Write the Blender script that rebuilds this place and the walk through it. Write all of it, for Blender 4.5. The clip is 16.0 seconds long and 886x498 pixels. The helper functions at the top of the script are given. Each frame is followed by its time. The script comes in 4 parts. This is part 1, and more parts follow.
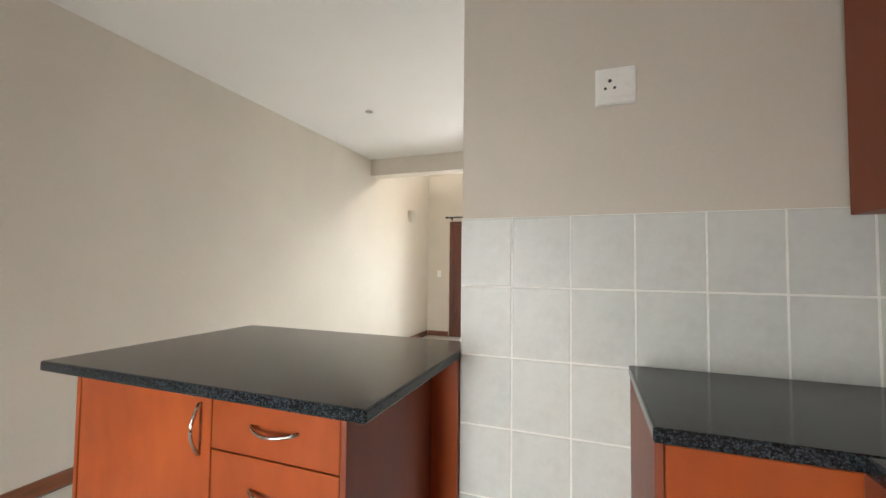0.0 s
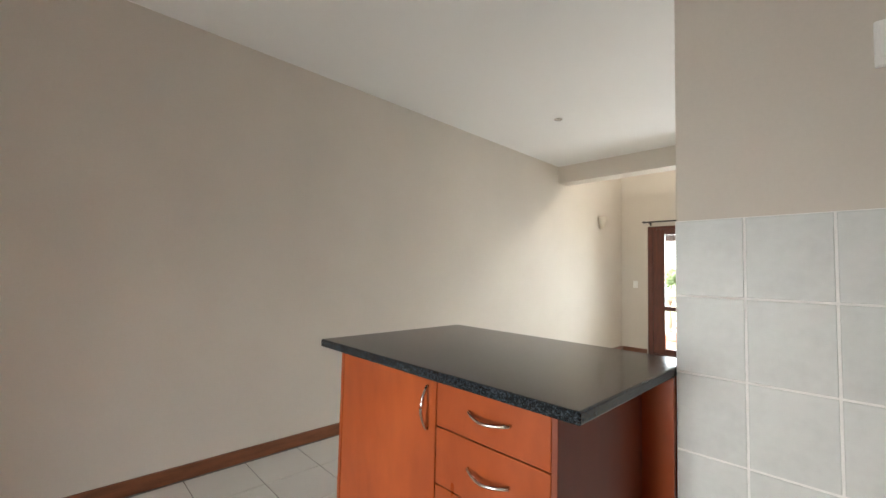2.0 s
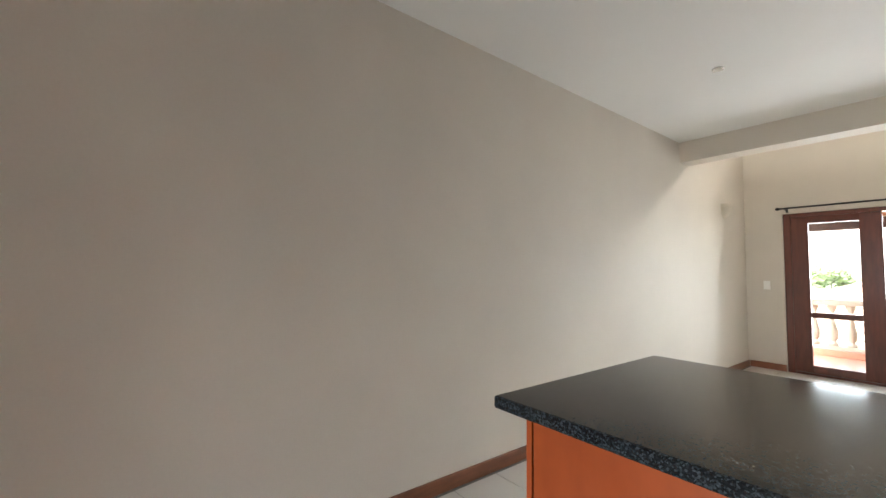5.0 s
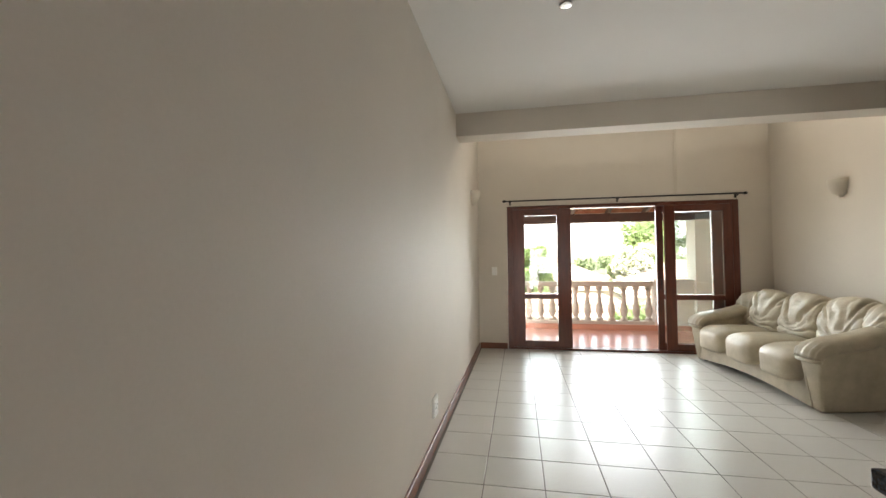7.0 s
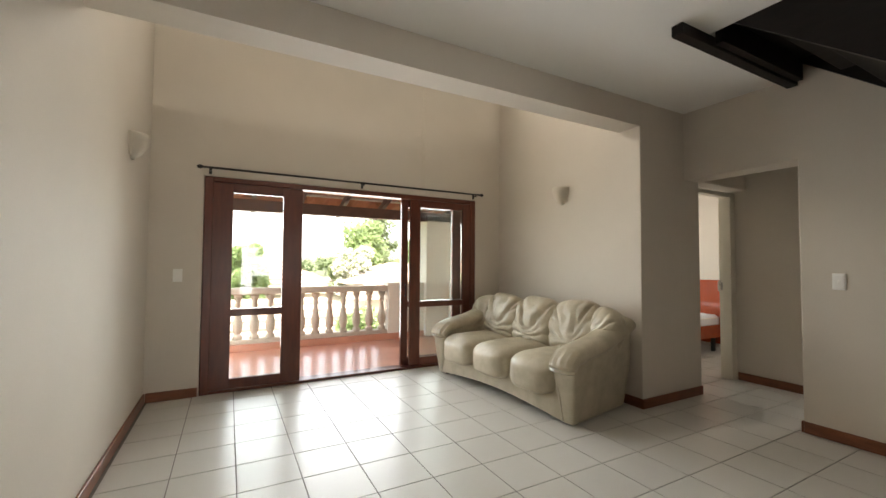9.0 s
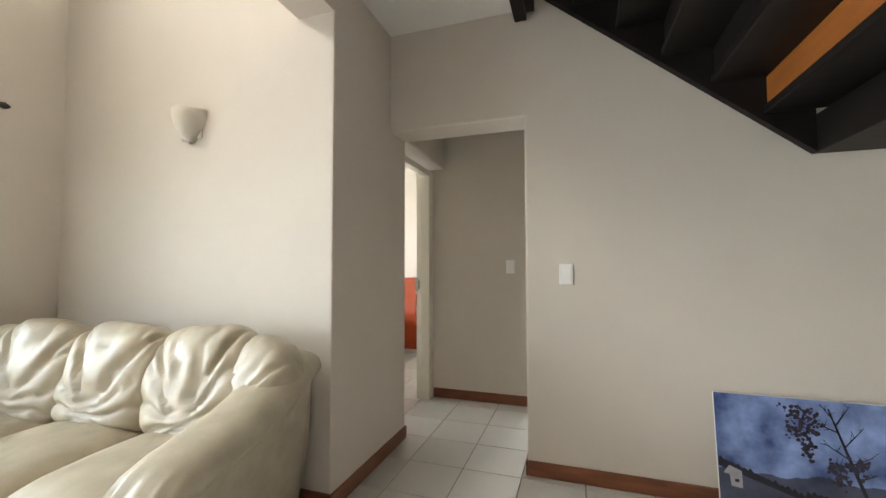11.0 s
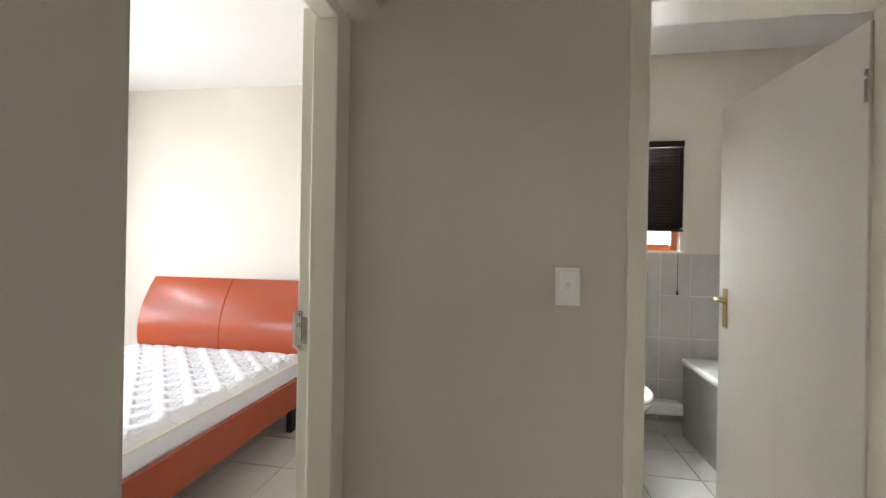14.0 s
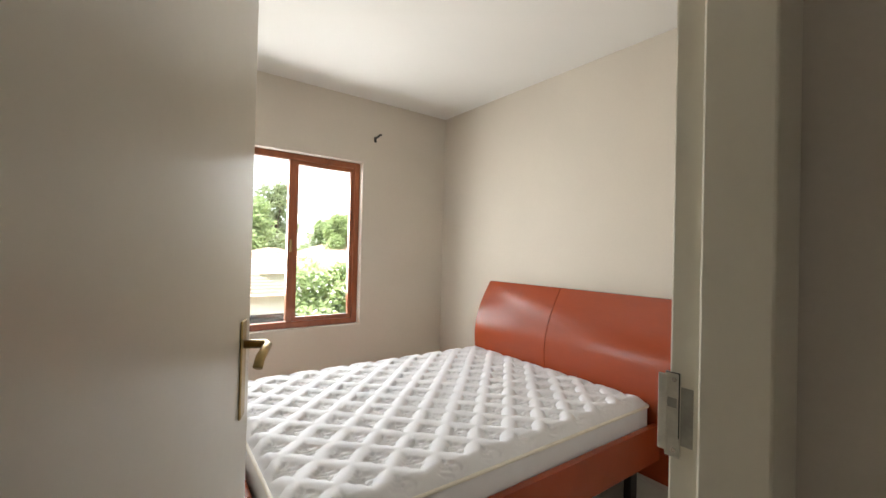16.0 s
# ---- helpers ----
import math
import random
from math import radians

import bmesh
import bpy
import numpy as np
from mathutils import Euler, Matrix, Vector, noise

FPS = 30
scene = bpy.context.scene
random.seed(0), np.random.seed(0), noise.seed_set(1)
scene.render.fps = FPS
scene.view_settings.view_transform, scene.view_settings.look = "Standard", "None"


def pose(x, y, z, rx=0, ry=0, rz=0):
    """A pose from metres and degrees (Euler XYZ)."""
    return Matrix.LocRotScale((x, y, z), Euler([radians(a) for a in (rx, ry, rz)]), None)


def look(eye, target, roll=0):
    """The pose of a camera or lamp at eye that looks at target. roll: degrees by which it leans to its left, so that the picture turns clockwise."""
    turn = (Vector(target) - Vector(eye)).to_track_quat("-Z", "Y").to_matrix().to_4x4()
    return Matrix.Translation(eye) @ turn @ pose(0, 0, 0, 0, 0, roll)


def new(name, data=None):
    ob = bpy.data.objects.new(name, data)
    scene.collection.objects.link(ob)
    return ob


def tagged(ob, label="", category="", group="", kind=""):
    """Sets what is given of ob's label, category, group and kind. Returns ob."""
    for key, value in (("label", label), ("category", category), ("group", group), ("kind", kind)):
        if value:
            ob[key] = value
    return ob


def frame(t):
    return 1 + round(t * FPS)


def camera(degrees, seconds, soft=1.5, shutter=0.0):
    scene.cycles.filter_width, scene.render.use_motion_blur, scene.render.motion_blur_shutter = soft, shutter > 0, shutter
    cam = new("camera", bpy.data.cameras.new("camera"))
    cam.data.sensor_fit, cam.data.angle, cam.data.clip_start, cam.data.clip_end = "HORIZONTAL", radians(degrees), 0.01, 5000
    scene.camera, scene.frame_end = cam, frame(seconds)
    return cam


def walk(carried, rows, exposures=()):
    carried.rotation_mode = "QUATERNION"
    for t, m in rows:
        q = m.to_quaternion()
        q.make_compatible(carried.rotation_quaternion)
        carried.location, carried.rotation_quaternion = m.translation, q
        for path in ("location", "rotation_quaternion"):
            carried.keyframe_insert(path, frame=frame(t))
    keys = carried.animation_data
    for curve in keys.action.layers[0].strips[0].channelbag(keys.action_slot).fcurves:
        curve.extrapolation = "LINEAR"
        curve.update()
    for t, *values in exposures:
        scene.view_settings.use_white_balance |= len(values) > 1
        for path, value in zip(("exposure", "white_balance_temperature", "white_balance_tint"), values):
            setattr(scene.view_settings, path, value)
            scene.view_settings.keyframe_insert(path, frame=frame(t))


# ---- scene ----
cam = camera(95.7, 16.0)
PATH = [
    (0, (2.814, 1.111, 1.267), (2.128, 2.987, 1.351), 0.6),
    (0.5, (2.805, 1.085, 1.26), (1.849, 2.84, 1.35), 0.6),
    (1, (2.801, 1.062, 1.254), (1.637, 2.685, 1.358), 0.9),
    (1.5, (2.798, 1.039, 1.253), (1.48, 2.54, 1.363), 1.4),
    (2, (2.786, 1.031, 1.253), (1.354, 2.422, 1.367), 1.4),
    (2.5, (2.768, 1.026, 1.258), (1.249, 2.322, 1.372), 1.3),
    (3, (2.703, 1.045, 1.26), (1.118, 2.259, 1.381), 1.3),
    (3.5, (2.591, 1.06, 1.262), (0.955, 2.204, 1.387), 1.0),
    (3.7, (2.521, 1.059, 1.27), (0.874, 2.186, 1.39), 1.0),
    (5.8, (1.305, 1.335, 1.254), (-0.037, 2.815, 1.353), -0.3),
    (6, (1.145, 1.401, 1.253), (-0.067, 2.989, 1.348), -0.6),
    (6.5, (0.812, 1.641, 1.275), (0.011, 3.472, 1.35), -1.1),
    (7, (0.584, 2.051, 1.262), (0.214, 4.015, 1.329), -0.5),
    (7.5, (0.465, 2.446, 1.259), (0.417, 4.444, 1.331), 0.4),
    (8, (0.441, 2.824, 1.258), (0.613, 4.815, 1.333), 1.0),
    (8.5, (0.489, 3.191, 1.235), (0.915, 5.144, 1.316), 1.0),
    (9, (0.643, 3.596, 1.25), (1.584, 5.359, 1.323), 0.4),
    (9.5, (0.948, 3.91, 1.255), (2.305, 5.379, 1.313), 0.3),
    (10, (1.267, 4.246, 1.243), (2.902, 5.397, 1.302), 0.3),
    (10.2, (1.433, 4.346, 1.227), (3.132, 5.398, 1.293), 0.3),
    (12.3, (3.189, 5.251, 1.178), (5.187, 5.238, 1.258), -1.0),
    (12.5, (3.331, 5.3, 1.185), (5.328, 5.215, 1.266), -1.0),
    (13, (3.696, 5.391, 1.212), (5.685, 5.209, 1.304), -0.6),
    (13.5, (4.054, 5.425, 1.252), (6.051, 5.339, 1.314), 0.5),
    (14, (4.342, 5.457, 1.286), (6.314, 5.791, 1.287), 1.0),
    (14.5, (4.591, 5.555, 1.266), (6.376, 6.458, 1.29), 2.1),
    (15, (4.759, 5.678, 1.26), (6.246, 7.015, 1.27), 2.1),
    (15.5, (4.836, 5.777, 1.251), (6.09, 7.335, 1.261), 1.6),
    (16, (4.906, 5.841, 1.248), (6.073, 7.465, 1.267), 1.4),
]
walk(cam, [(t, look(eye, target, roll)) for t, eye, target, roll in PATH],
     [(0, 3.15, 6900, 10), (1, 3.05, 6900, 10), (3.5, 2.95, 6650, 10), (5.9, 2.65, 6650, 10), (6.6, 2.4, 6800, 10), (8, 2.0, 7350, 11), (9.3, 2.15, 7100, 11), (10.2, 2.65, 6800, 9),
      (12.5, 3.1, 6200, 10), (13.5, 3.05, 6200, 10), (14.5, 2.55, 6250, 10), (15, 2.2, 6800, 11), (16, 1.92, 6850, 10)])

# ---- light ----
world = bpy.data.worlds.new("sky")
scene.world = world
world.use_nodes = True
wn = world.node_tree.nodes
sky = wn.new("ShaderNodeTexSky")
sky.sky_type, sky.sun_disc = "NISHITA", False
sky.sun_elevation, sky.sun_rotation = radians(62), radians(210)
sky.air_density, sky.dust_density, sky.ozone_density = 1.0, 2.0, 1.0
wn["Background"].inputs["Strength"].default_value = 0.15
# thin bright haze: paler than a clear sky
haze = wn.new("ShaderNodeHueSaturation")
haze.inputs["Saturation"].default_value, haze.inputs["Value"].default_value = 0.45, 1.9
world.node_tree.links.new(sky.outputs["Color"], haze.inputs["Color"])
world.node_tree.links.new(haze.outputs["Color"], wn["Background"].inputs["Color"])


def lamp(name, kind, m, energy, color, **props):
    data = bpy.data.lights.new(name, kind)
    data.energy, data.color = energy, color
    for key, value in props.items():
        if key == "size":
            data.size = value
        elif key == "size_y":
            data.shape, data.size_y = "RECTANGLE", value
        elif key == "spread":
            data.spread = value
        elif key == "angle":
            data.angle = value
    ob = new(name, data)
    ob.matrix_world = m
    return ob


lamp("sun", "SUN", look((-8, -14, 30), (0, 0, 0)), 3.0, (1.0, 0.96, 0.9), angle=radians(15))
# daylight standing in the openings; those of kitchen and loft are unseen
lamp("daylight_door", "AREA", look((1.93, 8.34, 1.15), (1.95, 2.0, 0.10)), 15, (0.82, 0.91, 1.0), size=2.9, size_y=1.7, spread=radians(112))
lamp("daylight_clerestory", "AREA", look((1.95, 8.3, 3.95), (2.8, 4.0, 0.9)), 19, (1.0, 0.97, 0.92), size=1.6, size_y=0.8)
lamp("daylight_bedroom", "AREA", look((5.7, 9.45, 1.4), (5.6, 6.0, 0.0)), 19, (0.95, 0.98, 1.0), size=1.2, size_y=1.2)
lamp("daylight_bathroom", "AREA", look((7.72, 4.6, 1.6), (5.5, 4.7, 0.5)), 75, (0.95, 0.98, 1.0), size=0.7, size_y=0.8)
# kitchen opening behind the camera is assumed from the lit tile wall
lamp("daylight_kitchen", "AREA", look((1.5, -2.3, 0.95), (2.15, 2.6, 0.25)), 3.4, (0.92, 0.97, 1.0), size=1.0, size_y=1.6, spread=radians(72))
# added fill through an unseen opening, brightens the stairwell
lamp("loft_fill", "AREA", look((4.0, -2.3, 4.0), (4.0, 6.0, 3.8)), 32, (1.0, 0.97, 0.92), size=1.4, size_y=1.0)


# ---- materials ----
def material(name, base, rough=0.5, metal=0.0, scale=8.0, vary=0.08, grain=180.0, bump=0.05, coat=0.0, stretch=(1, 1, 1), dark=None, spec=0.5, hue=0.0):
    """Two scales of colour change, fine relief, an object-to-object shift."""
    m = bpy.data.materials.new(name)
    m.use_nodes = True
    nt = m.node_tree
    n, link = nt.nodes, nt.links.new
    b = n["Principled BSDF"]
    b.inputs["Metallic"].default_value = metal
    b.inputs["Coat Weight"].default_value = coat
    b.inputs["Coat Roughness"].default_value = 0.08
    b.inputs["Specular IOR Level"].default_value = spec
    tc = n.new("ShaderNodeTexCoord")
    mp = n.new("ShaderNodeMapping")
    mp.inputs["Scale"].default_value = stretch
    link(tc.outputs["Object"], mp.inputs["Vector"])
    big = n.new("ShaderNodeTexNoise")
    big.inputs["Scale"].default_value, big.inputs["Detail"].default_value = scale, 6
    fine = n.new("ShaderNodeTexNoise")
    fine.inputs["Scale"].default_value, fine.inputs["Detail"].default_value = grain, 3
    link(mp.outputs[0], big.inputs["Vector"])
    link(mp.outputs[0], fine.inputs["Vector"])
    add = n.new("ShaderNodeMath")
    add.operation = "MULTIPLY_ADD"
    add.inputs[1].default_value = 0.35
    link(fine.outputs["Fac"], add.inputs[0])
    link(big.outputs["Fac"], add.inputs[2])
    info = n.new("ShaderNodeObjectInfo")
    add2 = n.new("ShaderNodeMath")
    add2.operation = "MULTIPLY_ADD"
    add2.inputs[1].default_value = hue
    link(info.outputs["Random"], add2.inputs[0])
    link(add.outputs[0], add2.inputs[2])
    ramp = n.new("ShaderNodeValToRGB")
    lo = dark or [c * (1 - vary) for c in base]
    hi = [min(1, c * (1 + vary)) for c in base]
    ramp.color_ramp.elements[0].position, ramp.color_ramp.elements[1].position = 0.42, 0.92
    ramp.color_ramp.elements[0].color = (*lo, 1)
    ramp.color_ramp.elements[1].color = (*hi, 1)
    link(add2.outputs[0], ramp.inputs["Fac"])
    link(ramp.outputs["Color"], b.inputs["Base Color"])
    rr = n.new("ShaderNodeMapRange")
    rr.inputs["To Min"].default_value, rr.inputs["To Max"].default_value = rough * 0.82, min(1, rough * 1.18)
    link(big.outputs["Fac"], rr.inputs["Value"])
    link(rr.outputs[0], b.inputs["Roughness"])
    if bump:
        bp = n.new("ShaderNodeBump")
        bp.inputs["Strength"].default_value, bp.inputs["Distance"].default_value = bump, 0.01
        link(add.outputs[0], bp.inputs["Height"])
        link(bp.outputs[0], b.inputs["Normal"])
    return m


def glass_material(name):
    m = bpy.data.materials.new(name)
    m.use_nodes = True
    n, link = m.node_tree.nodes, m.node_tree.links.new
    n.remove(n["Principled BSDF"])
    clear, gloss, mix, fres = (n.new("ShaderNode" + k) for k in ("BsdfTransparent", "BsdfGlossy", "MixShader", "Fresnel"))
    gloss.inputs["Roughness"].default_value = 0.02
    fres.inputs["IOR"].default_value = 1.5
    clear.inputs["Color"].default_value = (0.95, 0.97, 0.96, 1)
    link(fres.outputs[0], mix.inputs["Fac"])
    link(clear.outputs[0], mix.inputs[1])
    link(gloss.outputs[0], mix.inputs[2])
    link(mix.outputs[0], n["Material Output"].inputs["Surface"])
    return m


def granite_material():
    m = material("granite", (0.012, 0.013, 0.014), 0.12, scale=5, vary=0.3, grain=60, bump=0.004, spec=0.3)
    n, link = m.node_tree.nodes, m.node_tree.links.new
    b = n["Principled BSDF"]
    tc = n["Texture Coordinate"]
    vor = n.new("ShaderNodeTexVoronoi")
    vor.inputs["Scale"].default_value = 300
    link(tc.outputs["Object"], vor.inputs["Vector"])
    ramp = n.new("ShaderNodeValToRGB")
    els = ramp.color_ramp.elements
    els[0].position, els[0].color = 0.0, (0.006, 0.007, 0.008, 1)
    els[1].position, els[1].color = 1.0, (0.055, 0.073, 0.09, 1)
    e = els.new(0.55)
    e.color = (0.012, 0.015, 0.018, 1)
    sep = n.new("ShaderNodeSeparateColor")
    link(vor.outputs["Color"], sep.inputs[0])
    link(sep.outputs[0], ramp.inputs["Fac"])
    link(ramp.outputs["Color"], b.inputs["Base Color"])
    return m


WALL = material("wall_paint", (0.64, 0.585, 0.51), 0.6, scale=1.6, vary=0.04, grain=90, bump=0.04, spec=0.2)
CEIL = material("ceiling_paint", (0.80, 0.79, 0.76), 0.75, scale=1.2, vary=0.02, grain=120, bump=0.02)
CREAM = material("cream_gloss_paint", (0.74, 0.70, 0.59), 0.32, scale=3, vary=0.03, grain=60, bump=0.0)
DOORPAINT = material("door_paint", (0.64, 0.605, 0.53), 0.30, scale=2.5, vary=0.03, grain=40, bump=0.03)
MATTPAINT = material("matt_door_paint", (0.62, 0.59, 0.51), 0.75, scale=2.5, vary=0.03, grain=40, bump=0.02, spec=0.1)
SKIRT = material("skirting_wood", (0.19, 0.068, 0.032), 0.34, scale=5, vary=0.3, grain=60, bump=0.04, stretch=(1, 1, 6))
TILE = material("floor_tile_glaze", (0.57, 0.55, 0.505), 0.26, scale=2.3, vary=0.02, grain=70, bump=0.0, hue=0.16, spec=0.25)
for l in list(TILE.node_tree.links):
    if l.to_node.bl_idname == "ShaderNodeMapping":
        TILE.node_tree.links.remove(l)
for l in list(TILE.node_tree.links):
    if l.to_socket.name == "Roughness":
        TILE.node_tree.links.remove(l)
TILE.node_tree.nodes["Principled BSDF"].inputs["Roughness"].default_value = 0.29
tile_place = TILE.node_tree.nodes.new("ShaderNodeNewGeometry")
TILE.node_tree.links.new(tile_place.outputs["Position"], TILE.node_tree.nodes["Mapping"].inputs["Vector"])
TILE.node_tree.nodes["Mapping"].inputs["Location"].default_value = (0.13, 0.29, 0.37)
GROUT = material("grout", (0.19, 0.17, 0.15), 0.95, scale=20, vary=0.2)
WTILE = material("wall_tile_glaze", (0.585, 0.595, 0.57), 0.4, scale=5, vary=0.09, grain=40, bump=0.05, hue=0.18)
WGROUT = material("white_grout", (0.86, 0.85, 0.82), 0.85, scale=30, vary=0.06)
BGROUT = material("bath_grout", (0.56, 0.54, 0.50), 0.85, scale=30, vary=0.06)
BTILE = material("bath_tile_glaze", (0.42, 0.405, 0.375), 0.3, scale=7, vary=0.08, grain=40, bump=0.04, hue=0.12)
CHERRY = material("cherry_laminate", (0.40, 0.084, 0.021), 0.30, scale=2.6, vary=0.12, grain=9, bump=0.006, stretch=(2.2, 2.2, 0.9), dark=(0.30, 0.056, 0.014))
# the same cherry with shade put into its colour, for the dimmer sides
CHERRYSHADED = material("cherry_shaded", (0.23, 0.048, 0.018), 0.45, scale=2.6, vary=0.14, grain=9, bump=0.006, stretch=(2.2, 2.2, 0.9))
BEDWOOD = material("bed_cherry_veneer", (0.30, 0.050, 0.015), 0.24, scale=1.4, vary=0.08, grain=18, bump=0.01, stretch=(5, 0.8, 5), coat=0.12)
MAHOG = material("mahogany_varnish", (0.115, 0.028, 0.014), 0.3, scale=4, vary=0.3, grain=50, bump=0.03, stretch=(6, 6, 1), coat=0.2)
WINWOOD = material("window_varnish", (0.30, 0.085, 0.03), 0.3, scale=4, vary=0.25, grain=50, bump=0.03, stretch=(6, 6, 1), coat=0.2)
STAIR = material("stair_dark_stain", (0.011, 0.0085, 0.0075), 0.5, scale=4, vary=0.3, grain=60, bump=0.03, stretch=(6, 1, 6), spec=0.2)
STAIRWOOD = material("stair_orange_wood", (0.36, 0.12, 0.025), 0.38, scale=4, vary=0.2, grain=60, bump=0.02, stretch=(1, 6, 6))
LEATHER = material("cream_leather", (0.49, 0.435, 0.325), 0.4, scale=9, vary=0.10, grain=240, bump=0.11, dark=(0.385, 0.335, 0.24))
TICKING = material("mattress_ticking", (0.70, 0.71, 0.745), 0.75, scale=10, vary=0.04, grain=300, bump=0.10)
PIPING = material("mattress_piping", (0.74, 0.71, 0.64), 0.7, scale=20, vary=0.06)
CHROME = material("brushed_steel", (0.62, 0.61, 0.59), 0.26, metal=1.0, scale=30, vary=0.08, bump=0.0)
STRIKE = material("painted_steel", (0.62, 0.59, 0.51), 0.35, scale=40, vary=0.15, bump=0.03)
# grey that stands for the shade inside small recesses
SHADE = material("recess_shade_grey", (0.33, 0.32, 0.28), 0.6, scale=30, vary=0.2, bump=0.0)
BRASS = material("aged_brass", (0.42, 0.31, 0.14), 0.34, metal=1.0, scale=40, vary=0.25, bump=0.02)
BLACK = material("black_iron", (0.012, 0.011, 0.010), 0.45, scale=30, vary=0.3, bump=0.03)
PLASTIC = material("white_plastic", (0.88, 0.87, 0.83), 0.32, scale=20, vary=0.02, bump=0.0)
HOLE = material("socket_hole", (0.01, 0.01, 0.01), 0.6, bump=0.0)
PLASTER = material("sconce_plaster", (0.62, 0.57, 0.48), 0.6, scale=12, vary=0.05, grain=120, bump=0.05)
PORCELAIN = material("porcelain", (0.82, 0.82, 0.80), 0.09, scale=6, vary=0.02, bump=0.0, coat=0.4)
BLIND = material("dark_slat", (0.016, 0.010, 0.008), 0.7, scale=10, vary=0.25, bump=0.02, spec=0.15)
GLASS = glass_material("window_glass")
GRANITE = granite_material()
RENDERWHITE = material("exterior_plaster", (0.70, 0.66, 0.57), 0.8, scale=3, vary=0.06, grain=60, bump=0.08)
BALUSTER = material("cast_baluster", (0.52, 0.46, 0.37), 0.75, scale=9, vary=0.10, grain=80, bump=0.08)
TERRA = material("terracotta_paint", (0.58, 0.27, 0.18), 0.3, scale=2, vary=0.10, grain=40, bump=0.01, coat=0.15)
ROOFTILE = material("clay_roof_tile", (0.40, 0.17, 0.10), 0.75, scale=5, vary=0.2, grain=40, bump=0.1, hue=0.2)
PALEROOF = material("pale_roof_tile", (0.36, 0.27, 0.21), 0.8, scale=1, vary=0.12, grain=8, bump=0.1, hue=0.1)
BEAMDARK = material("balcony_timber", (0.085, 0.04, 0.028), 0.5, scale=6, vary=0.3, grain=60, bump=0.05)
GRASS = material("far_ground", (0.09, 0.11, 0.045), 0.95, scale=0.15, vary=0.35, grain=2, bump=0.1)
BARK = material("bark", (0.10, 0.075, 0.05), 0.9, scale=9, vary=0.3, grain=60, bump=0.4)


def leaf_material(name, base, dark, glow):
    """Thin leaves: part of the light comes through them."""
    m = material(name, base, 0.55, scale=0.6, vary=0.3, grain=5, bump=0.0, dark=dark)
    n, link = m.node_tree.nodes, m.node_tree.links.new
    thin, mix = n.new("ShaderNodeBsdfTranslucent"), n.new("ShaderNodeMixShader")
    thin.inputs["Color"].default_value = (*glow, 1)
    mix.inputs["Fac"].default_value = 0.4
    link(n["Principled BSDF"].outputs[0], mix.inputs[1])
    link(thin.outputs[0], mix.inputs[2])
    link(mix.outputs[0], n["Material Output"].inputs["Surface"])
    return m


LEAF = leaf_material("leaf_green", (0.24, 0.30, 0.14), (0.18, 0.24, 0.10), (0.30, 0.42, 0.13))
LEAFDARK = leaf_material("leaf_olive", (0.21, 0.25, 0.14), (0.16, 0.20, 0.105), (0.24, 0.31, 0.12))
LEAFPALE = leaf_material("leaf_pale", (0.36, 0.38, 0.27), (0.24, 0.29, 0.15), (0.38, 0.42, 0.25))
BLOSSOM = material("white_blossom", (0.75, 0.74, 0.68), 0.7, scale=3, vary=0.06, bump=0.0)


# ---- mesh helpers ----
def finish(name, bm, mat, smooth=False):
    mesh = bpy.data.meshes.new(name)
    bm.normal_update()
    bm.to_mesh(mesh)
    bm.free()
    for mt in (mat if isinstance(mat, (list, tuple)) else [mat]):
        mesh.materials.append(mt)
    if smooth:
        for p in mesh.polygons:
            p.use_smooth = True
    return mesh


def part(name, bm, mat, parent=None, label="", smooth=False):
    ob = new(name, finish(name, bm, mat, smooth))
    if parent is not None:
        ob.parent = parent
    return tagged(ob, label=label) if label else ob


def thing(name, at, label, category, group="", kind="", turn=0):
    ob = new(name)
    ob.empty_display_size = 0.1
    ob.matrix_world = pose(*at, 0, 0, turn)
    return tagged(ob, label, category, group, kind)


def box(bm, x0, x1, y0, y1, z0, z1, bevel=0.0, seg=2):
    res = bmesh.ops.create_cube(bm, size=1, matrix=Matrix.Translation(((x0 + x1) / 2, (y0 + y1) / 2, (z0 + z1) / 2)) @ Matrix.Diagonal((abs(x1 - x0), abs(y1 - y0), abs(z1 - z0), 1)))
    if bevel:
        es = list({e for v in res["verts"] for e in v.link_edges})
        bmesh.ops.bevel(bm, geom=es, offset=bevel, segments=seg, profile=0.5, affect="EDGES")
    return bm


def boxed(*a, **k):
    return box(bmesh.new(), *a, **k)


def tube(bm, a, b, r, seg=12, r2=None):
    a, b = Vector(a), Vector(b)
    d = b - a
    m = Matrix.Translation((a + b) / 2) @ d.to_track_quat("Z", "Y").to_matrix().to_4x4()
    bmesh.ops.create_cone(bm, cap_ends=True, segments=seg, radius1=r, radius2=r if r2 is None else r2, depth=d.length, matrix=m)
    return bm


def lathe(bm, profile, centre=(0, 0, 0), seg=16, m=None):
    rows = []
    for r, z in profile:
        rows.append([bm.verts.new((m or Matrix()) @ Vector((centre[0] + r * math.cos(2 * math.pi * i / seg), centre[1] + r * math.sin(2 * math.pi * i / seg), centre[2] + z))) for i in range(seg)])
    for a, b in zip(rows, rows[1:]):
        for i in range(seg):
            bm.faces.new((a[i], a[(i + 1) % seg], b[(i + 1) % seg], b[i]))
    bm.faces.new(rows[0][::-1])
    bm.faces.new(rows[-1])
    return bm


def bent_tube(bm, pts, r, seg=10):
    pts = [Vector(p) for p in pts]
    rings = []
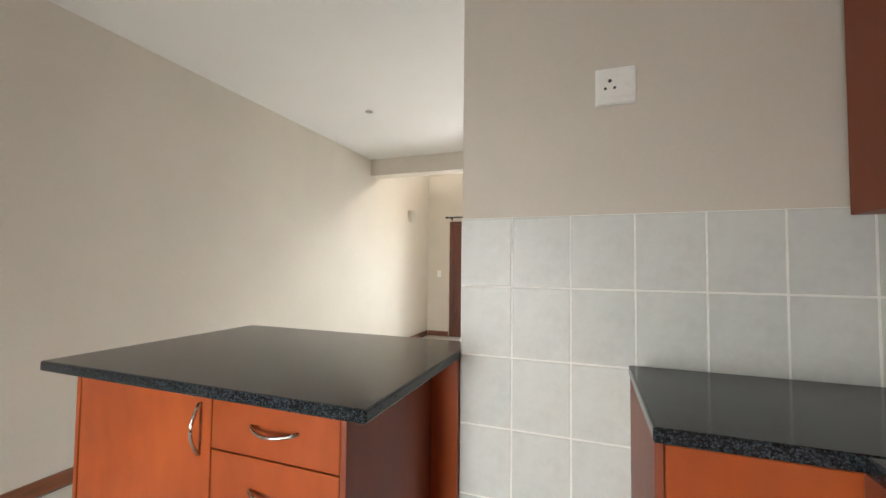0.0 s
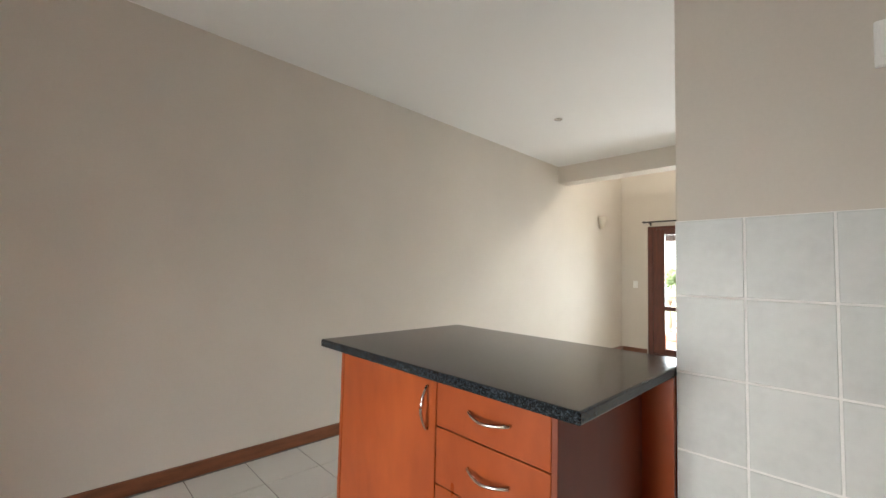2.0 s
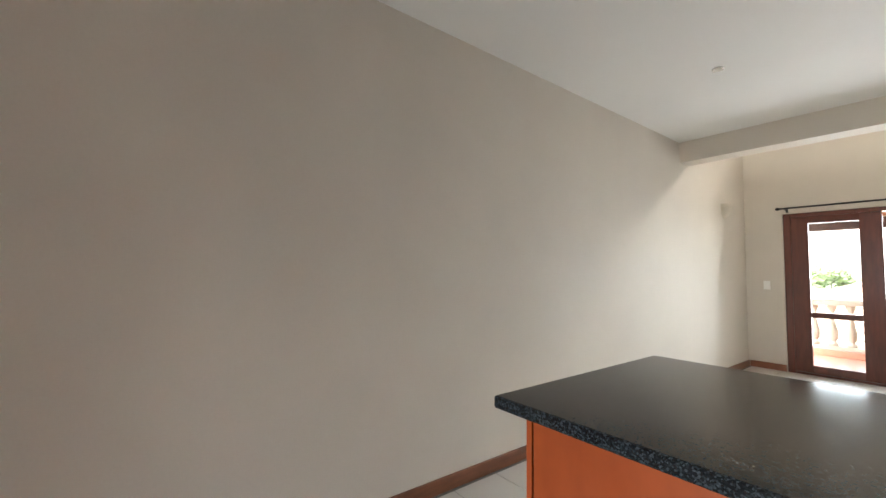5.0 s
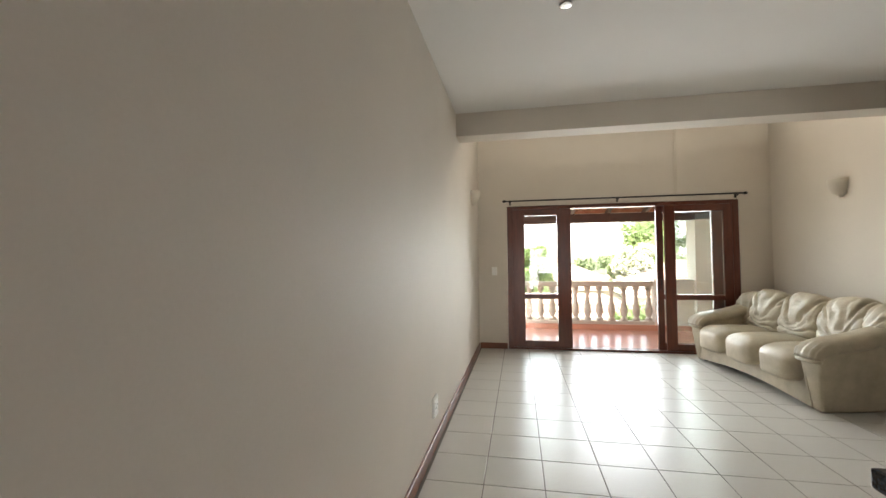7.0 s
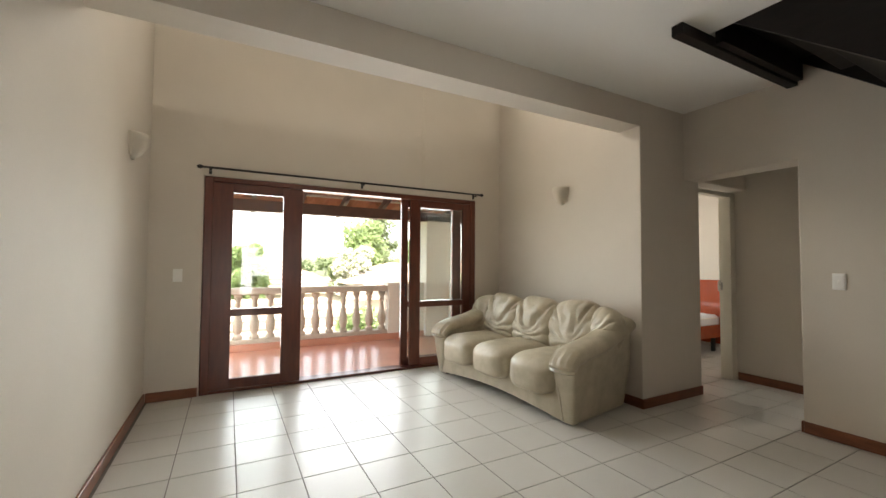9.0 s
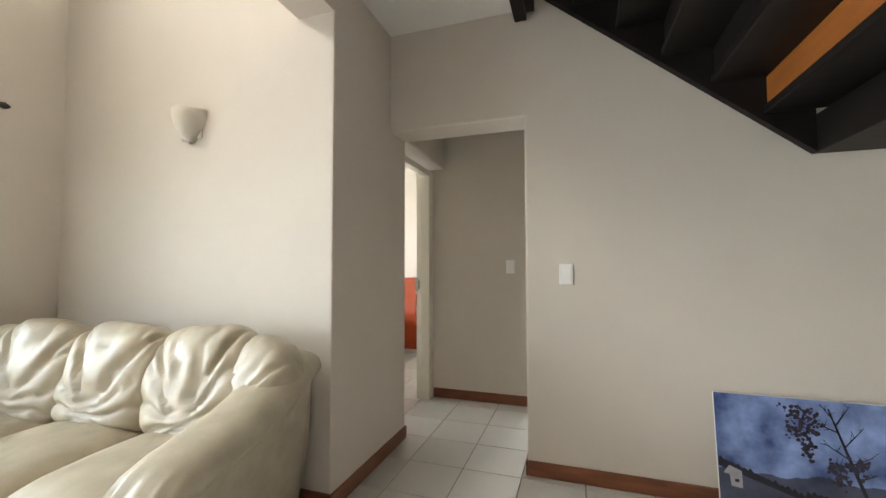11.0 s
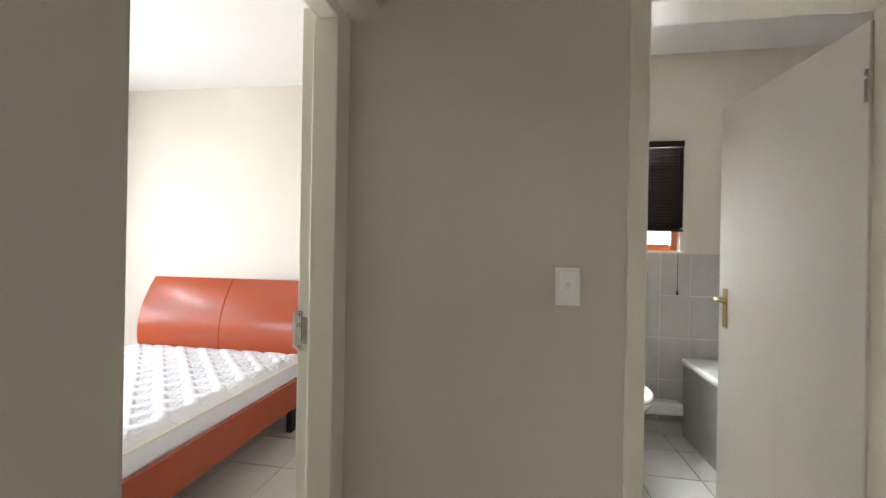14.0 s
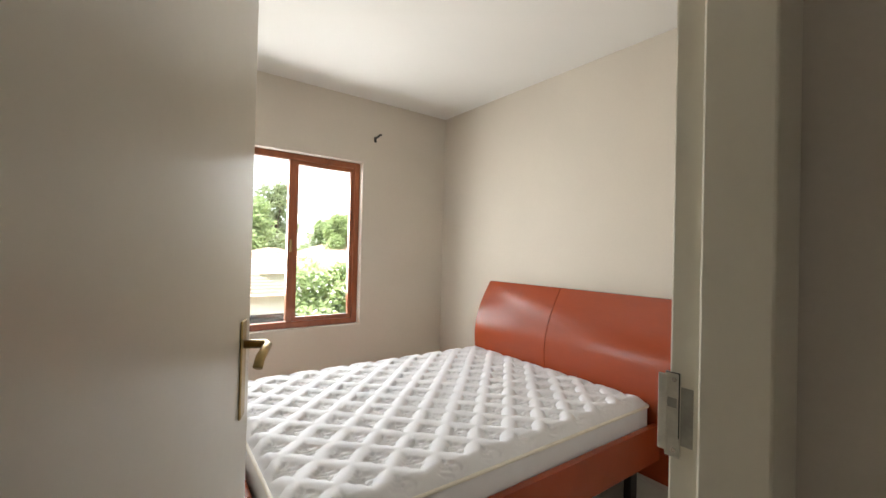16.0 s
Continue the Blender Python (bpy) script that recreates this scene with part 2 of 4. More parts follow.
    for i, p in enumerate(pts):
        d = (pts[min(i + 1, len(pts) - 1)] - pts[max(i - 1, 0)]).normalized()
        q = d.to_track_quat("Z", "Y").to_matrix()
        rings.append([bm.verts.new(p + q @ Vector((r * math.cos(2 * math.pi * k / seg), r * math.sin(2 * math.pi * k / seg), 0))) for k in range(seg)])
    for a, b in zip(rings, rings[1:]):
        for k in range(seg):
            bm.faces.new((a[k], a[(k + 1) % seg], b[(k + 1) % seg], b[k]))
    bm.faces.new(rings[0][::-1])
    bm.faces.new(rings[-1])
    return bm


def extrude(bm, outline, fixed0, fixed1, axis="y"):
    """A prism: an outline of (u, v) drawn out along an axis; u, v are the two others in order."""
    def at(u, v, w):
        return {"x": (w, u, v), "y": (u, w, v), "z": (u, v, w)}[axis]
    a = [bm.verts.new(at(u, v, fixed0)) for u, v in outline]
    b = [bm.verts.new(at(u, v, fixed1)) for u, v in outline]
    n = len(outline)
    for i in range(n):
        bm.faces.new((a[i], a[(i + 1) % n], b[(i + 1) % n], b[i]))
    bm.faces.new(a[::-1])
    bm.faces.new(b)
    bmesh.ops.recalc_face_normals(bm, faces=bm.faces)
    return bm


def holed(x0, x1, y0, y1, z0, z1, holes=(), along="x"):
    """A slab of wall with openings right through it: holes are (from, to, low, high) along the wall."""
    u0, u1 = (x0, x1) if along == "x" else (y0, y1)
    us = sorted({u0, u1, *[max(u0, min(u1, h[i])) for h in holes for i in (0, 1)]})
    zs = sorted({z0, z1, *[max(z0, min(z1, h[i])) for h in holes for i in (2, 3)]})
    bm = bmesh.new()
    cache = {}

    def v(i, j, k):
        key = (i, j, k)
        if key not in cache:
            u, z = us[i], zs[j]
            cache[key] = bm.verts.new((u, (y0, y1)[k], z) if along == "x" else ((x0, x1)[k], u, z))
        return cache[key]

    def solid(i, j):
        if i < 0 or j < 0 or i >= len(us) - 1 or j >= len(zs) - 1:
            return False
        cu, cz = (us[i] + us[i + 1]) / 2, (zs[j] + zs[j + 1]) / 2
        return not any(h[0] < cu < h[1] and h[2] < cz < h[3] for h in holes)

    for i in range(len(us) - 1):
        for j in range(len(zs) - 1):
            if not solid(i, j):
                continue
            bm.faces.new((v(i, j, 0), v(i + 1, j, 0), v(i + 1, j + 1, 0), v(i, j + 1, 0)))
            bm.faces.new((v(i, j, 1), v(i, j + 1, 1), v(i + 1, j + 1, 1), v(i + 1, j, 1)))
            for di, dj, e in ((-1, 0, ((i, j), (i, j + 1))), (1, 0, ((i + 1, j), (i + 1, j + 1))), (0, -1, ((i, j), (i + 1, j))), (0, 1, ((i, j + 1), (i + 1, j + 1)))):
                if not solid(i + di, j + dj):
                    a, b = e
                    bm.faces.new((v(*a, 0), v(*b, 0), v(*b, 1), v(*a, 1)))
    bmesh.ops.recalc_face_normals(bm, faces=bm.faces)
    return bm


def structure(name, bm, mat, label, category, smooth=False):
    return tagged(part(name, bm, mat, None, "", smooth), label, category, kind="structure")


def rounded(bm, test, width=0.012):
    es = [e for e in bm.edges if all(test(v.co) for v in e.verts)]
    bmesh.ops.bevel(bm, geom=es, offset=width, segments=3, profile=0.5, affect="EDGES")
    return bm


def near(a, b):
    return abs(a - b) < 1e-3


def soften(ob, width=0.012, seg=3):
    md = ob.modifiers.new("rounded", "BEVEL")
    md.width, md.segments, md.limit_method, md.angle_limit = width, seg, "ANGLE", radians(50)
    return ob


def puff(bm, c, size, p=3.2, nu=28, nv=18, wrinkle=0.0, seed=0, freq=6.0, tilt=None, gather=0.0):
    """A stuffed cushion: a superellipsoid with creases."""
    m = Matrix.Translation(c) @ (tilt or Matrix())
    sg = lambda a, e: math.copysign(abs(a) ** e, a)
    e = 2.0 / p
    rows = []
    for j in range(nv + 1):
        th = -math.pi / 2 + math.pi * j / nv
        row = []
        for i in range(nu):
            ph = 2 * math.pi * i / nu
            d = Vector((sg(math.cos(th), e) * sg(math.cos(ph), e), sg(math.cos(th), e) * sg(math.sin(ph), e), sg(math.sin(th), e)))
            q = Vector((d.x * size[0] / 2, d.y * size[1] / 2, d.z * size[2] / 2))
            if wrinkle:
                w = noise.noise(Vector((q.x * freq + seed * 7.1, q.y * freq, q.z * freq * 0.5)))
                w2 = 1 - abs(noise.noise(Vector((q.x * freq * 0.6 + q.z * 4, q.y * freq * 1.6 + q.z * 5 + seed * 3.3, q.z * 2))))
                q += d.normalized() * wrinkle * (w - 0.7 * w2 ** 6)
            if gather and q.x < 0:
                ry, rz = q.y / size[1] * 2, q.z / size[2] * 2 + 0.55
                r, a = math.hypot(ry, rz), math.atan2(ry, rz)
                fold = abs(math.sin(a * 6.5 + seed + 1.3 * noise.noise(Vector((r * 2.0, a, seed)))))
                q.x += gather * (1 - fold) ** 2 * math.exp(-r * 1.1) * 1.6
                seam = min(abs(ry - 0.55 * rz), abs(ry + 0.55 * rz))
                q.x += gather * 0.9 * math.exp(-(seam / 0.07) ** 2) * min(1, r)
            row.append(bm.verts.new(m @ q))
            if j in (0, nv):
                break
        rows.append(row)
    for a, b in zip(rows, rows[1:]):
        for i in range(nu):
            k = (i + 1) % nu
            if len(a) == 1:
                bm.faces.new((a[0], b[k], b[i]))
            elif len(b) == 1:
                bm.faces.new((a[i], a[k], b[0]))
            else:
                bm.faces.new((a[i], a[k], b[k], b[i]))
    return bm


# ---- the plan, in metres ----
CEILZ = 2.715          # lounge and kitchen ceiling
TOPZ = 5.2             # roof over the double-height part
DOORY = 8.0            # wall of the sliding door
BEAMY = 5.89           # face of the beam, the pier and the bedroom wall
PIERX = 3.85           # wall behind the sofa
HALLX, HALLX2 = 4.5, 4.74
FARX = 5.62            # far wall of the hall
BEDX, BEDY = 7.275, 9.15
BATHX = 7.45
TILEY, TILEX = 2.619, 2.342

# ---- walls ----
structure("wall_west", holed(-0.22, 0, -2.4, 8.22, 0, TOPZ, along="y"), WALL, "long plain greige painted plaster wall", "wall")
structure("wall_north", rounded(holed(0, PIERX, DOORY, 8.22, 0, TOPZ, [(0.42, 3.47, -1, 2.075), (1.13, 2.76, 3.5, 4.3)]), lambda v: near(v.y, DOORY) and 0.1 < v.x < 3.6 and v.z > 3 and v.z < 5, 0.008), WALL, "greige plaster wall over the sliding door", "wall")
structure("wall_lounge_east", rounded(holed(PIERX, 4.1, BEAMY, 8.22, 0, TOPZ, along="y"), lambda v: near(v.x, PIERX) and near(v.y, BEAMY), 0.008), WALL, "greige plaster wall and pier behind the sofa", "wall")
structure("wall_bedroom_south", rounded(holed(4.1, 7.85, BEAMY, BEAMY + 0.22, 0, TOPZ, [(HALLX2, FARX + 0.12, -1, 2.085)]), lambda v: near(v.y, BEAMY) and (near(v.x, HALLX2) and v.z < 2.09 or near(v.z, 2.085)), 0.012), WALL, "greige plaster wall round the bedroom door", "wall")
structure("wall_hall_opening", rounded(holed(HALLX, HALLX2, 2.8, BEAMY, 0, TOPZ, [(5.02, BEAMY + 1, -1, 2.068)], along="y"), lambda v: near(v.y, 5.02) and v.z < 2.07 or near(v.z, 2.068) and v.y > 5.0, 0.012), WALL, "greige plaster wall with the hall opening", "wall")
structure("wall_hall_east", holed(FARX, FARX + 0.1195, 3.0, BEAMY + 0.2195, 0, CEILZ, [(4.35, 5.10, -1, 2.07)], along="y"), WALL, "greige plaster hall wall with the bathroom door", "wall")
structure("wall_hall_south", holed(HALLX2, FARX, 3.0, 3.2, 0, CEILZ), WALL, "plain plaster end of the hall", "wall")
structure("wall_bedroom_north", rounded(holed(4.1, BEDX + 0.2, BEDY, BEDY + 0.22, 0, 3.6, [(5.0, 6.389, 0.605, 2.03)]), lambda v: near(v.y, BEDY) and 4.9 < v.x < 6.5 and 0.5 < v.z < 2.1, 0.008), WALL, "greige plaster bedroom wall with the window", "wall")
structure("wall_bedroom_east", holed(BEDX, BEDX + 0.2, BEAMY + 0.22, BEDY, 0, 3.6, along="y"), WALL, "greige plaster wall behind the headboard", "wall")
structure("wall_bathroom_east", holed(BATHX, BATHX + 0.22, 3.0, BEAMY, 0, CEILZ, [(4.27, 4.95, 1.30, 2.06)], along="y"), WALL, "plaster bathroom wall with a small window", "wall")
structure("wall_bathroom_south", holed(FARX + 0.12, BATHX, 3.0, 3.2, 0, CEILZ), WALL, "plain plaster bathroom wall", "wall")
structure("wall_kitchen", rounded(holed(TILEX, HALLX, TILEY, 2.8, 0, CEILZ), lambda v: near(v.x, TILEX), 0.006), WALL, "greige plaster kitchen wall ending in the open plan", "wall")
structure("wall_kitchen_east", holed(3.85, 4.05, -2.4, TILEY, 0, CEILZ, along="y"), WALL, "plain plaster kitchen wall", "wall")
# both openings are unseen, added to let the light in
structure("wall_kitchen_south", holed(-0.22, 4.7, -2.4, -2.2, 0, TOPZ, [(1.0, 2.0, 0.2, 1.45), (3.3, 4.4, 3.4, 4.5)]), WALL, "plain plaster wall at the kitchen end", "wall")
structure("wall_loft_east", holed(HALLX2, HALLX2 + 0.02, -2.2, BEAMY, CEILZ + 0.2, TOPZ, along="y"), WALL, "plain plaster loft wall", "wall")
structure("beam", rounded(boxed(0, PIERX, BEAMY + 0.001, BEAMY + 0.219, 2.49, CEILZ + 0.2), lambda v: near(v.z, 2.49) and v.z < 0, 0.01), WALL, "greige plastered beam across the lounge", "beam")

# ceilings
STAIRX, STAIRY0, STAIRY1 = 3.3, 2.8, 5.02
cb = boxed(0, STAIRX, -2.2, BEAMY, CEILZ, CEILZ + 0.2)
box(cb, STAIRX, HALLX, STAIRY1, BEAMY, CEILZ, CEILZ + 0.2)
box(cb, STAIRX, 3.85, -2.2, TILEY, CEILZ, CEILZ + 0.2)
structure("ceiling", cb, CEIL, "white painted board ceiling", "ceiling")
structure("ceiling_high", boxed(-0.22, 4.76, -2.4, 8.3, TOPZ, TOPZ + 0.1), CEIL, "white high ceiling over the double-height lounge", "ceiling")
structure("ceiling_hall", boxed(HALLX2, BATHX, 3.0, BEAMY, CEILZ, CEILZ + 0.1), CEIL, "white hall and bathroom ceiling", "ceiling")
bc = bmesh.new()
extrude(bc, [(BEAMY + 0.22, 2.54), (BEDY, 2.6), (BEDY, 2.7), (BEAMY + 0.22, 2.7)], 4.1, BEDX, "x")
box(bc, 4.1, BEDX, 7.215, 7.237, 2.5635, 2.58)
structure("ceiling_bedroom", bc, CEIL, "white bedroom ceiling board", "ceiling")
structure("floor", box(boxed(-0.2, 7.85, -2.4, 8.219, -0.3, -0.004), 4.31, 7.85, 8.219, 9.2, -0.3, -0.004), GROUT, "grey-brown grouted tile floor", "floor")


# skirting boards
def skirting(x0, x1, y0, y1):
    bm = boxed(x0, x1, y0, y1, 0, 0.085, 0.004, 1)
    tagged(part("baseboard", bm, SKIRT), "reddish-brown varnished wooden skirting board", "baseboard", kind="structure")


for s in ((0.001, 0.017, 0.6, 7.98), (0.018, 0.41, 7.983, 7.999), (3.48, 3.83, 7.983, 7.999), (3.834, 3.849, 5.875, 7.98), (3.834, 4.735, 5.874, 5.889),
          (4.484, 4.499, 2.82, 5.014), (4.484, 4.735, 5.015, 5.0295), (5.604, 5.619, 5.115, 5.99)):
    skirting(*s)

# ---- sliding door ----
door = thing("door_1", (0, DOORY, 0), "mahogany-stained wooden sliding door, its middle slid open", "door", kind="structure")


def leaf(name, x0, x1, y, parent, stile=0.13, right=None, mid=0.76):
    lf = new(name)
    lf.parent = parent
    r = right or stile
    for nm, b in (("stile", (x0, x0 + stile, 0.03, 2.02)), ("stile", (x1 - r, x1, 0.03, 2.02)), ("rail", (x0 + stile, x1 - r, 1.93, 2.02)), ("rail", (x0 + stile, x1 - r, 0.03, 0.125)), ("rail", (x0 + stile, x1 - r, mid - 0.035, mid + 0.035))):
        part(nm, boxed(b[0], b[1], y - 0.022, y + 0.022, b[2], b[3], 0.004, 1), MAHOG, lf)
    for z0, z1 in ((0.125, mid - 0.035), (mid + 0.035, 1.93)):
        g = part("pane", boxed(x0 + stile, x1 - r, y - 0.003, y + 0.003, z0, z1), GLASS, lf, "clear glass pane")
        g.visible_shadow = False
    return lf


for b in ((0.425, 0.50, 0.0, 2.07), (3.39, 3.465, 0.0, 2.07), (0.50, 3.39, 2.02, 2.07)):
    part("frame", boxed(b[0], b[1], -0.004, 0.15, b[2], b[3], 0.005, 1), MAHOG, door)
part("track", boxed(0.50, 3.39, 0.0, 0.15, 0.001, 0.028, 0.003, 1), MAHOG, door, "dark worn threshold with a metal track")
leaf("door_leaf", 0.47, 1.32, 0.035, door, 0.20, 0.19)
leaf("door_leaf", 2.56, 3.42, 0.035, door, 0.13, 0.13)
leaf("door_leaf", 2.47, 3.30, 0.10, door, 0.085, 0.13)
part("handle", bent_tube(bmesh.new(), [(2.51, 0.065, 0.86), (2.51, 0.03, 0.87), (2.51, 0.025, 0.93), (2.51, 0.03, 0.99), (2.51, 0.065, 1.0)], 0.008), BLACK, door, "black pull handle")

# curtain rod
rod = thing("curtain_rod", (0, 7.93, 2.14), "thin black iron curtain rod with finials", "curtain rod")
part("rod", tube(bmesh.new(), (0.40, 0, 0), (3.51, 0, 0), 0.011), BLACK, rod, smooth=True)
for x in (0.39, 3.52):
    part("finial", lathe(bmesh.new(), [(0.004, -0.03), (0.016, -0.018), (0.02, 0), (0.014, 0.016), (0.004, 0.028)], m=Matrix.Translation((x, 0, 0)) @ Matrix.Rotation(math.pi / 2, 4, "Y")), BLACK, rod, smooth=True)
for x in (0.47, 1.95, 3.43):
    part("bracket", box(boxed(x - 0.008, x + 0.008, -0.004, 0.07, -0.028, -0.012), x - 0.012, x + 0.012, 0.062, 0.07, -0.05, 0.02), BLACK, rod)

# clerestory window with a blind cord
cl = thing("window_1", (0, DOORY, 0), "high clerestory window with a dark wooden frame", "window", kind="structure")
for b in ((1.13, 1.18, 3.5, 4.3), (2.71, 2.76, 3.5, 4.3), (1.18, 2.71, 3.5, 3.53), (1.18, 2.71, 4.25, 4.3), (1.655, 1.695, 3.53, 4.25), (2.18, 2.22, 3.53, 4.25)):
    part("window_frame", boxed(b[0], b[1], 0.06, 0.13, b[2], b[3], 0.004, 1), MAHOG, cl)
for a, b in ((1.18, 1.655), (1.695, 2.18), (2.22, 2.71)):
    part("pane", boxed(a, b, 0.09, 0.096, 3.53, 4.25), GLASS, cl).visible_shadow = False
cord = thing("blind_cord", (2.70, 7.95, 0), "pair of pale hanging blind cords with bracket", "cord")
part("cord", bent_tube(bmesh.new(), [(-0.012, 0, 3.47), (-0.014, 0.01, 2.8), (-0.018, 0.02, 2.12)], 0.004, 6), PLASTER, cord)
part("cord", bent_tube(bmesh.new(), [(0.016, 0, 3.47), (0.014, 0.01, 2.8), (0.006, 0.02, 2.12)], 0.004, 6), PLASTER, cord)
part("bracket", boxed(-0.02, 0.045, -0.01, 0.05, 3.44, 3.53, 0.006), BRASS, cord, "small brass bracket")


# ---- small wall things ----
def switch(at, turn, label="white plastic light switch on the wall", w=0.075, h=0.118):
    s = thing("light_switch", at, label, "switch", "light switches", turn=turn)
    part("plate", boxed(-w / 2, w / 2, -0.011, 0, -h / 2, h / 2, 0.004), PLASTIC, s)
    part("rocker", boxed(-w * 0.36, w * 0.36, -0.014, -0.010, -h * 0.40, h * 0.40, 0.002), PLASTIC, s)
    part("toggle", boxed(-0.007, 0.007, -0.020, -0.012, -0.009, 0.009, 0.003), PLASTIC, s)
    return s


switch((0.232, DOORY, 1.125), 0)
switch((HALLX, 4.795, 1.14), -90)
switch((FARX, 5.285, 1.18), -90)


def wall_socket(at, turn, label):
    s = thing("wall_socket", at, label, "socket", turn=turn)
    w = 0.066
    part("plate", boxed(-w, w, -0.012, 0, -w, w, 0.005), PLASTIC, s)
    part("face", boxed(-w * 0.86, w * 0.86, -0.016, -0.011, -w * 0.62, w * 0.80, 0.003), PLASTIC, s)
    part("lower_lip", boxed(-w * 0.95, w * 0.95, -0.019, -0.011, -w * 0.97, -w * 0.76, 0.003), PLASTIC, s)
    for x, z, r in ((-0.018, 0.018, 0.0065), (-0.033, -0.008, 0.005), (-0.003, -0.008, 0.005)):
        part("pin_hole", tube(bmesh.new(), (x, -0.0165, z), (x, -0.0155, z), r), HOLE, s)
    part("toggle", boxed(0.03, 0.044, -0.022, -0.015, -0.004, 0.010, 0.003), PLASTIC, s)
    return s


wall_socket((2.902, TILEY, 1.902), 0, "square white plastic power socket above the tiles")
low = wall_socket((0, 4.775, 0.28), 90, "white plastic power socket low on the wall")

tap = thing("pipe_stub", (0, 0.77, 0.780), "white plastic pipe stub sticking out of the wall", "pipe")
part("flange", lathe(bmesh.new(), [(0.012, 0.0), (0.03, 0.001), (0.028, 0.008), (0.014, 0.012)], m=Matrix.Rotation(math.pi / 2, 4, "Y")), PLASTIC, tap, smooth=True)
part("spout", tube(bmesh.new(), (0.008, 0, 0), (0.05, 0, 0), 0.014, 14), PLASTIC, tap, smooth=True)
part("bore", tube(bmesh.new(), (0.0495, 0, 0), (0.0515, 0, 0), 0.007, 12), HOLE, tap)


def sconce(at, turn):
    s = thing("wall_sconce", at, "half-bowl plaster uplighter painted like the wall", "wall lamp", "wall uplighters", turn=turn)
    bm = bmesh.new()
    prof = [(0.02, -0.13), (0.055, -0.10), (0.085, -0.05), (0.10, 0.0), (0.105, 0.05), (0.10, 0.055), (0.092, 0.045), (0.085, 0.0)]
    seg = 18
    rows = [[bm.verts.new((r * math.cos(math.pi + math.pi * i / seg) * 1.0, r * 1.05 * math.sin(math.pi + math.pi * i / seg), z)) for i in range(seg + 1)] for r, z in prof]
    for a, b in zip(rows, rows[1:]):
        for i in range(seg):
            bm.faces.new((a[i], a[i + 1], b[i + 1], b[i]))
    bm.faces.new(rows[0])
    part("bowl", bm, PLASTER, s, smooth=True)
    part("backplate", boxed(-0.08, 0.08, -0.012, 0.0, -0.11, 0.03, 0.004), PLASTER, s)
    return s


sconce((0, 7.2, 2.12), 90)
sconce((PIERX, 6.84, 2.03), -90)


def downlight(x, y):
    d = thing("downlight", (x, y, CEILZ), "small recessed steel ceiling downlight", "ceiling light", "downlights")
    part("rim", lathe(bmesh.new(), [(0.026, 0.0), (0.038, -0.001), (0.036, -0.006), (0.028, -0.007)], seg=24), CHROME, d, smooth=True)
    part("lens", tube(bmesh.new(), (0, 0, -0.0065), (0, 0, -0.0015), 0.027, 20), PLASTER, d)


downlight(0.867, 4.365)

# ---- kitchen ----
def bow_handle(parent, a, b, out):
    a, b, out = Vector(a), Vector(b), Vector(out)
    pts = [a.lerp(b, i / 12) + out * (0.006 + 0.026 * math.sin(math.pi * i / 12)) for i in range(13)]
    pts = [a] + pts + [b]
    return part("handle", bent_tube(bmesh.new(), pts, 0.0055, 8), CHROME, parent, "bowed brushed steel handle", smooth=True)


cab = thing("island_cabinet", (0, 0, 0), "orange-red cherry laminate island cabinet under granite", "cabinet")
part("body", boxed(1.164, 2.216, 2.022, 2.72, 0.1, 0.907), CHERRYSHADED, cab)
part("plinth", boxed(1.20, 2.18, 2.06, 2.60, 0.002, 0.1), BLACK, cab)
# end panel turned from the light: its shade is in the colour
part("side_panel", boxed(2.217, 2.235, 2.0, 2.58, 0.002, 0.907, 0.001, 1), CHERRYSHADED, cab, "cherry laminate end panel with shade in its colour")
part("side_panel", boxed(1.145, 1.163, 2.0, 2.72, 0.002, 0.907, 0.001, 1), CHERRY, cab)
part("filler_panel", boxed(2.236, 2.3405, 2.583, 2.603, 0.002, 0.907, 0.001, 1), CHERRY, cab)
part("back_panel", boxed(1.145, 2.3405, 2.722, 2.74, 0.002, 0.907, 0.001, 1), CHERRY, cab)
dr = part("cabinet_door", boxed(1.166, 1.770, 2.002, 2.020, 0.11, 0.900, 0.002, 1), CHERRY, cab)
bow_handle(dr, (1.728, 2.002, 0.705), (1.728, 2.002, 0.852), (0, -1, 0))
for z0, z1 in ((0.730, 0.900), (0.541, 0.726), (0.334, 0.537), (0.11, 0.330)):
    f = part("drawer_front", boxed(1.774, 2.214, 2.002, 2.020, z0, z1, 0.002, 1), CHERRY, cab)
    zc = z1 - 0.085
    bow_handle(f, (1.925, 2.002, zc), (2.082, 2.002, zc), (0, -1, -0.3))
top = tagged(part("island_countertop", boxed(1.112, 2.3415, 1.910, 2.795, 0.908, 0.941, 0.006, 2), GRANITE), "polished black granite slab on the island", "countertop")

wc = thing("wall_base_cabinet", (0, 0, 0), "cherry laminate base cabinet under black granite", "cabinet")
part("body", boxed(2.958, 3.84, 2.09, 2.60, 0.1, 0.907), CHERRYSHADED, wc)
part("side_panel", boxed(2.940, 2.957, 2.07, 2.604, 0.002, 0.907, 0.001, 1), CHERRYSHADED, wc)
part("cabinet_door", boxed(2.96, 3.28, 2.07, 2.088, 0.11, 0.900, 0.002, 1), CHERRY, wc)
part("plinth", boxed(2.958, 3.84, 2.11, 2.60, 0.002, 0.1), BLACK, wc)
sc = thing("side_base_cabinet", (0, 0, 0), "cherry laminate base cabinet along the kitchen wall", "cabinet")
part("body", boxed(3.31, 3.84, -1.6, 2.08, 0.1, 0.907), CHERRYSHADED, sc)
part("plinth", boxed(3.35, 3.84, -1.6, 2.08, 0.002, 0.1), BLACK, sc)
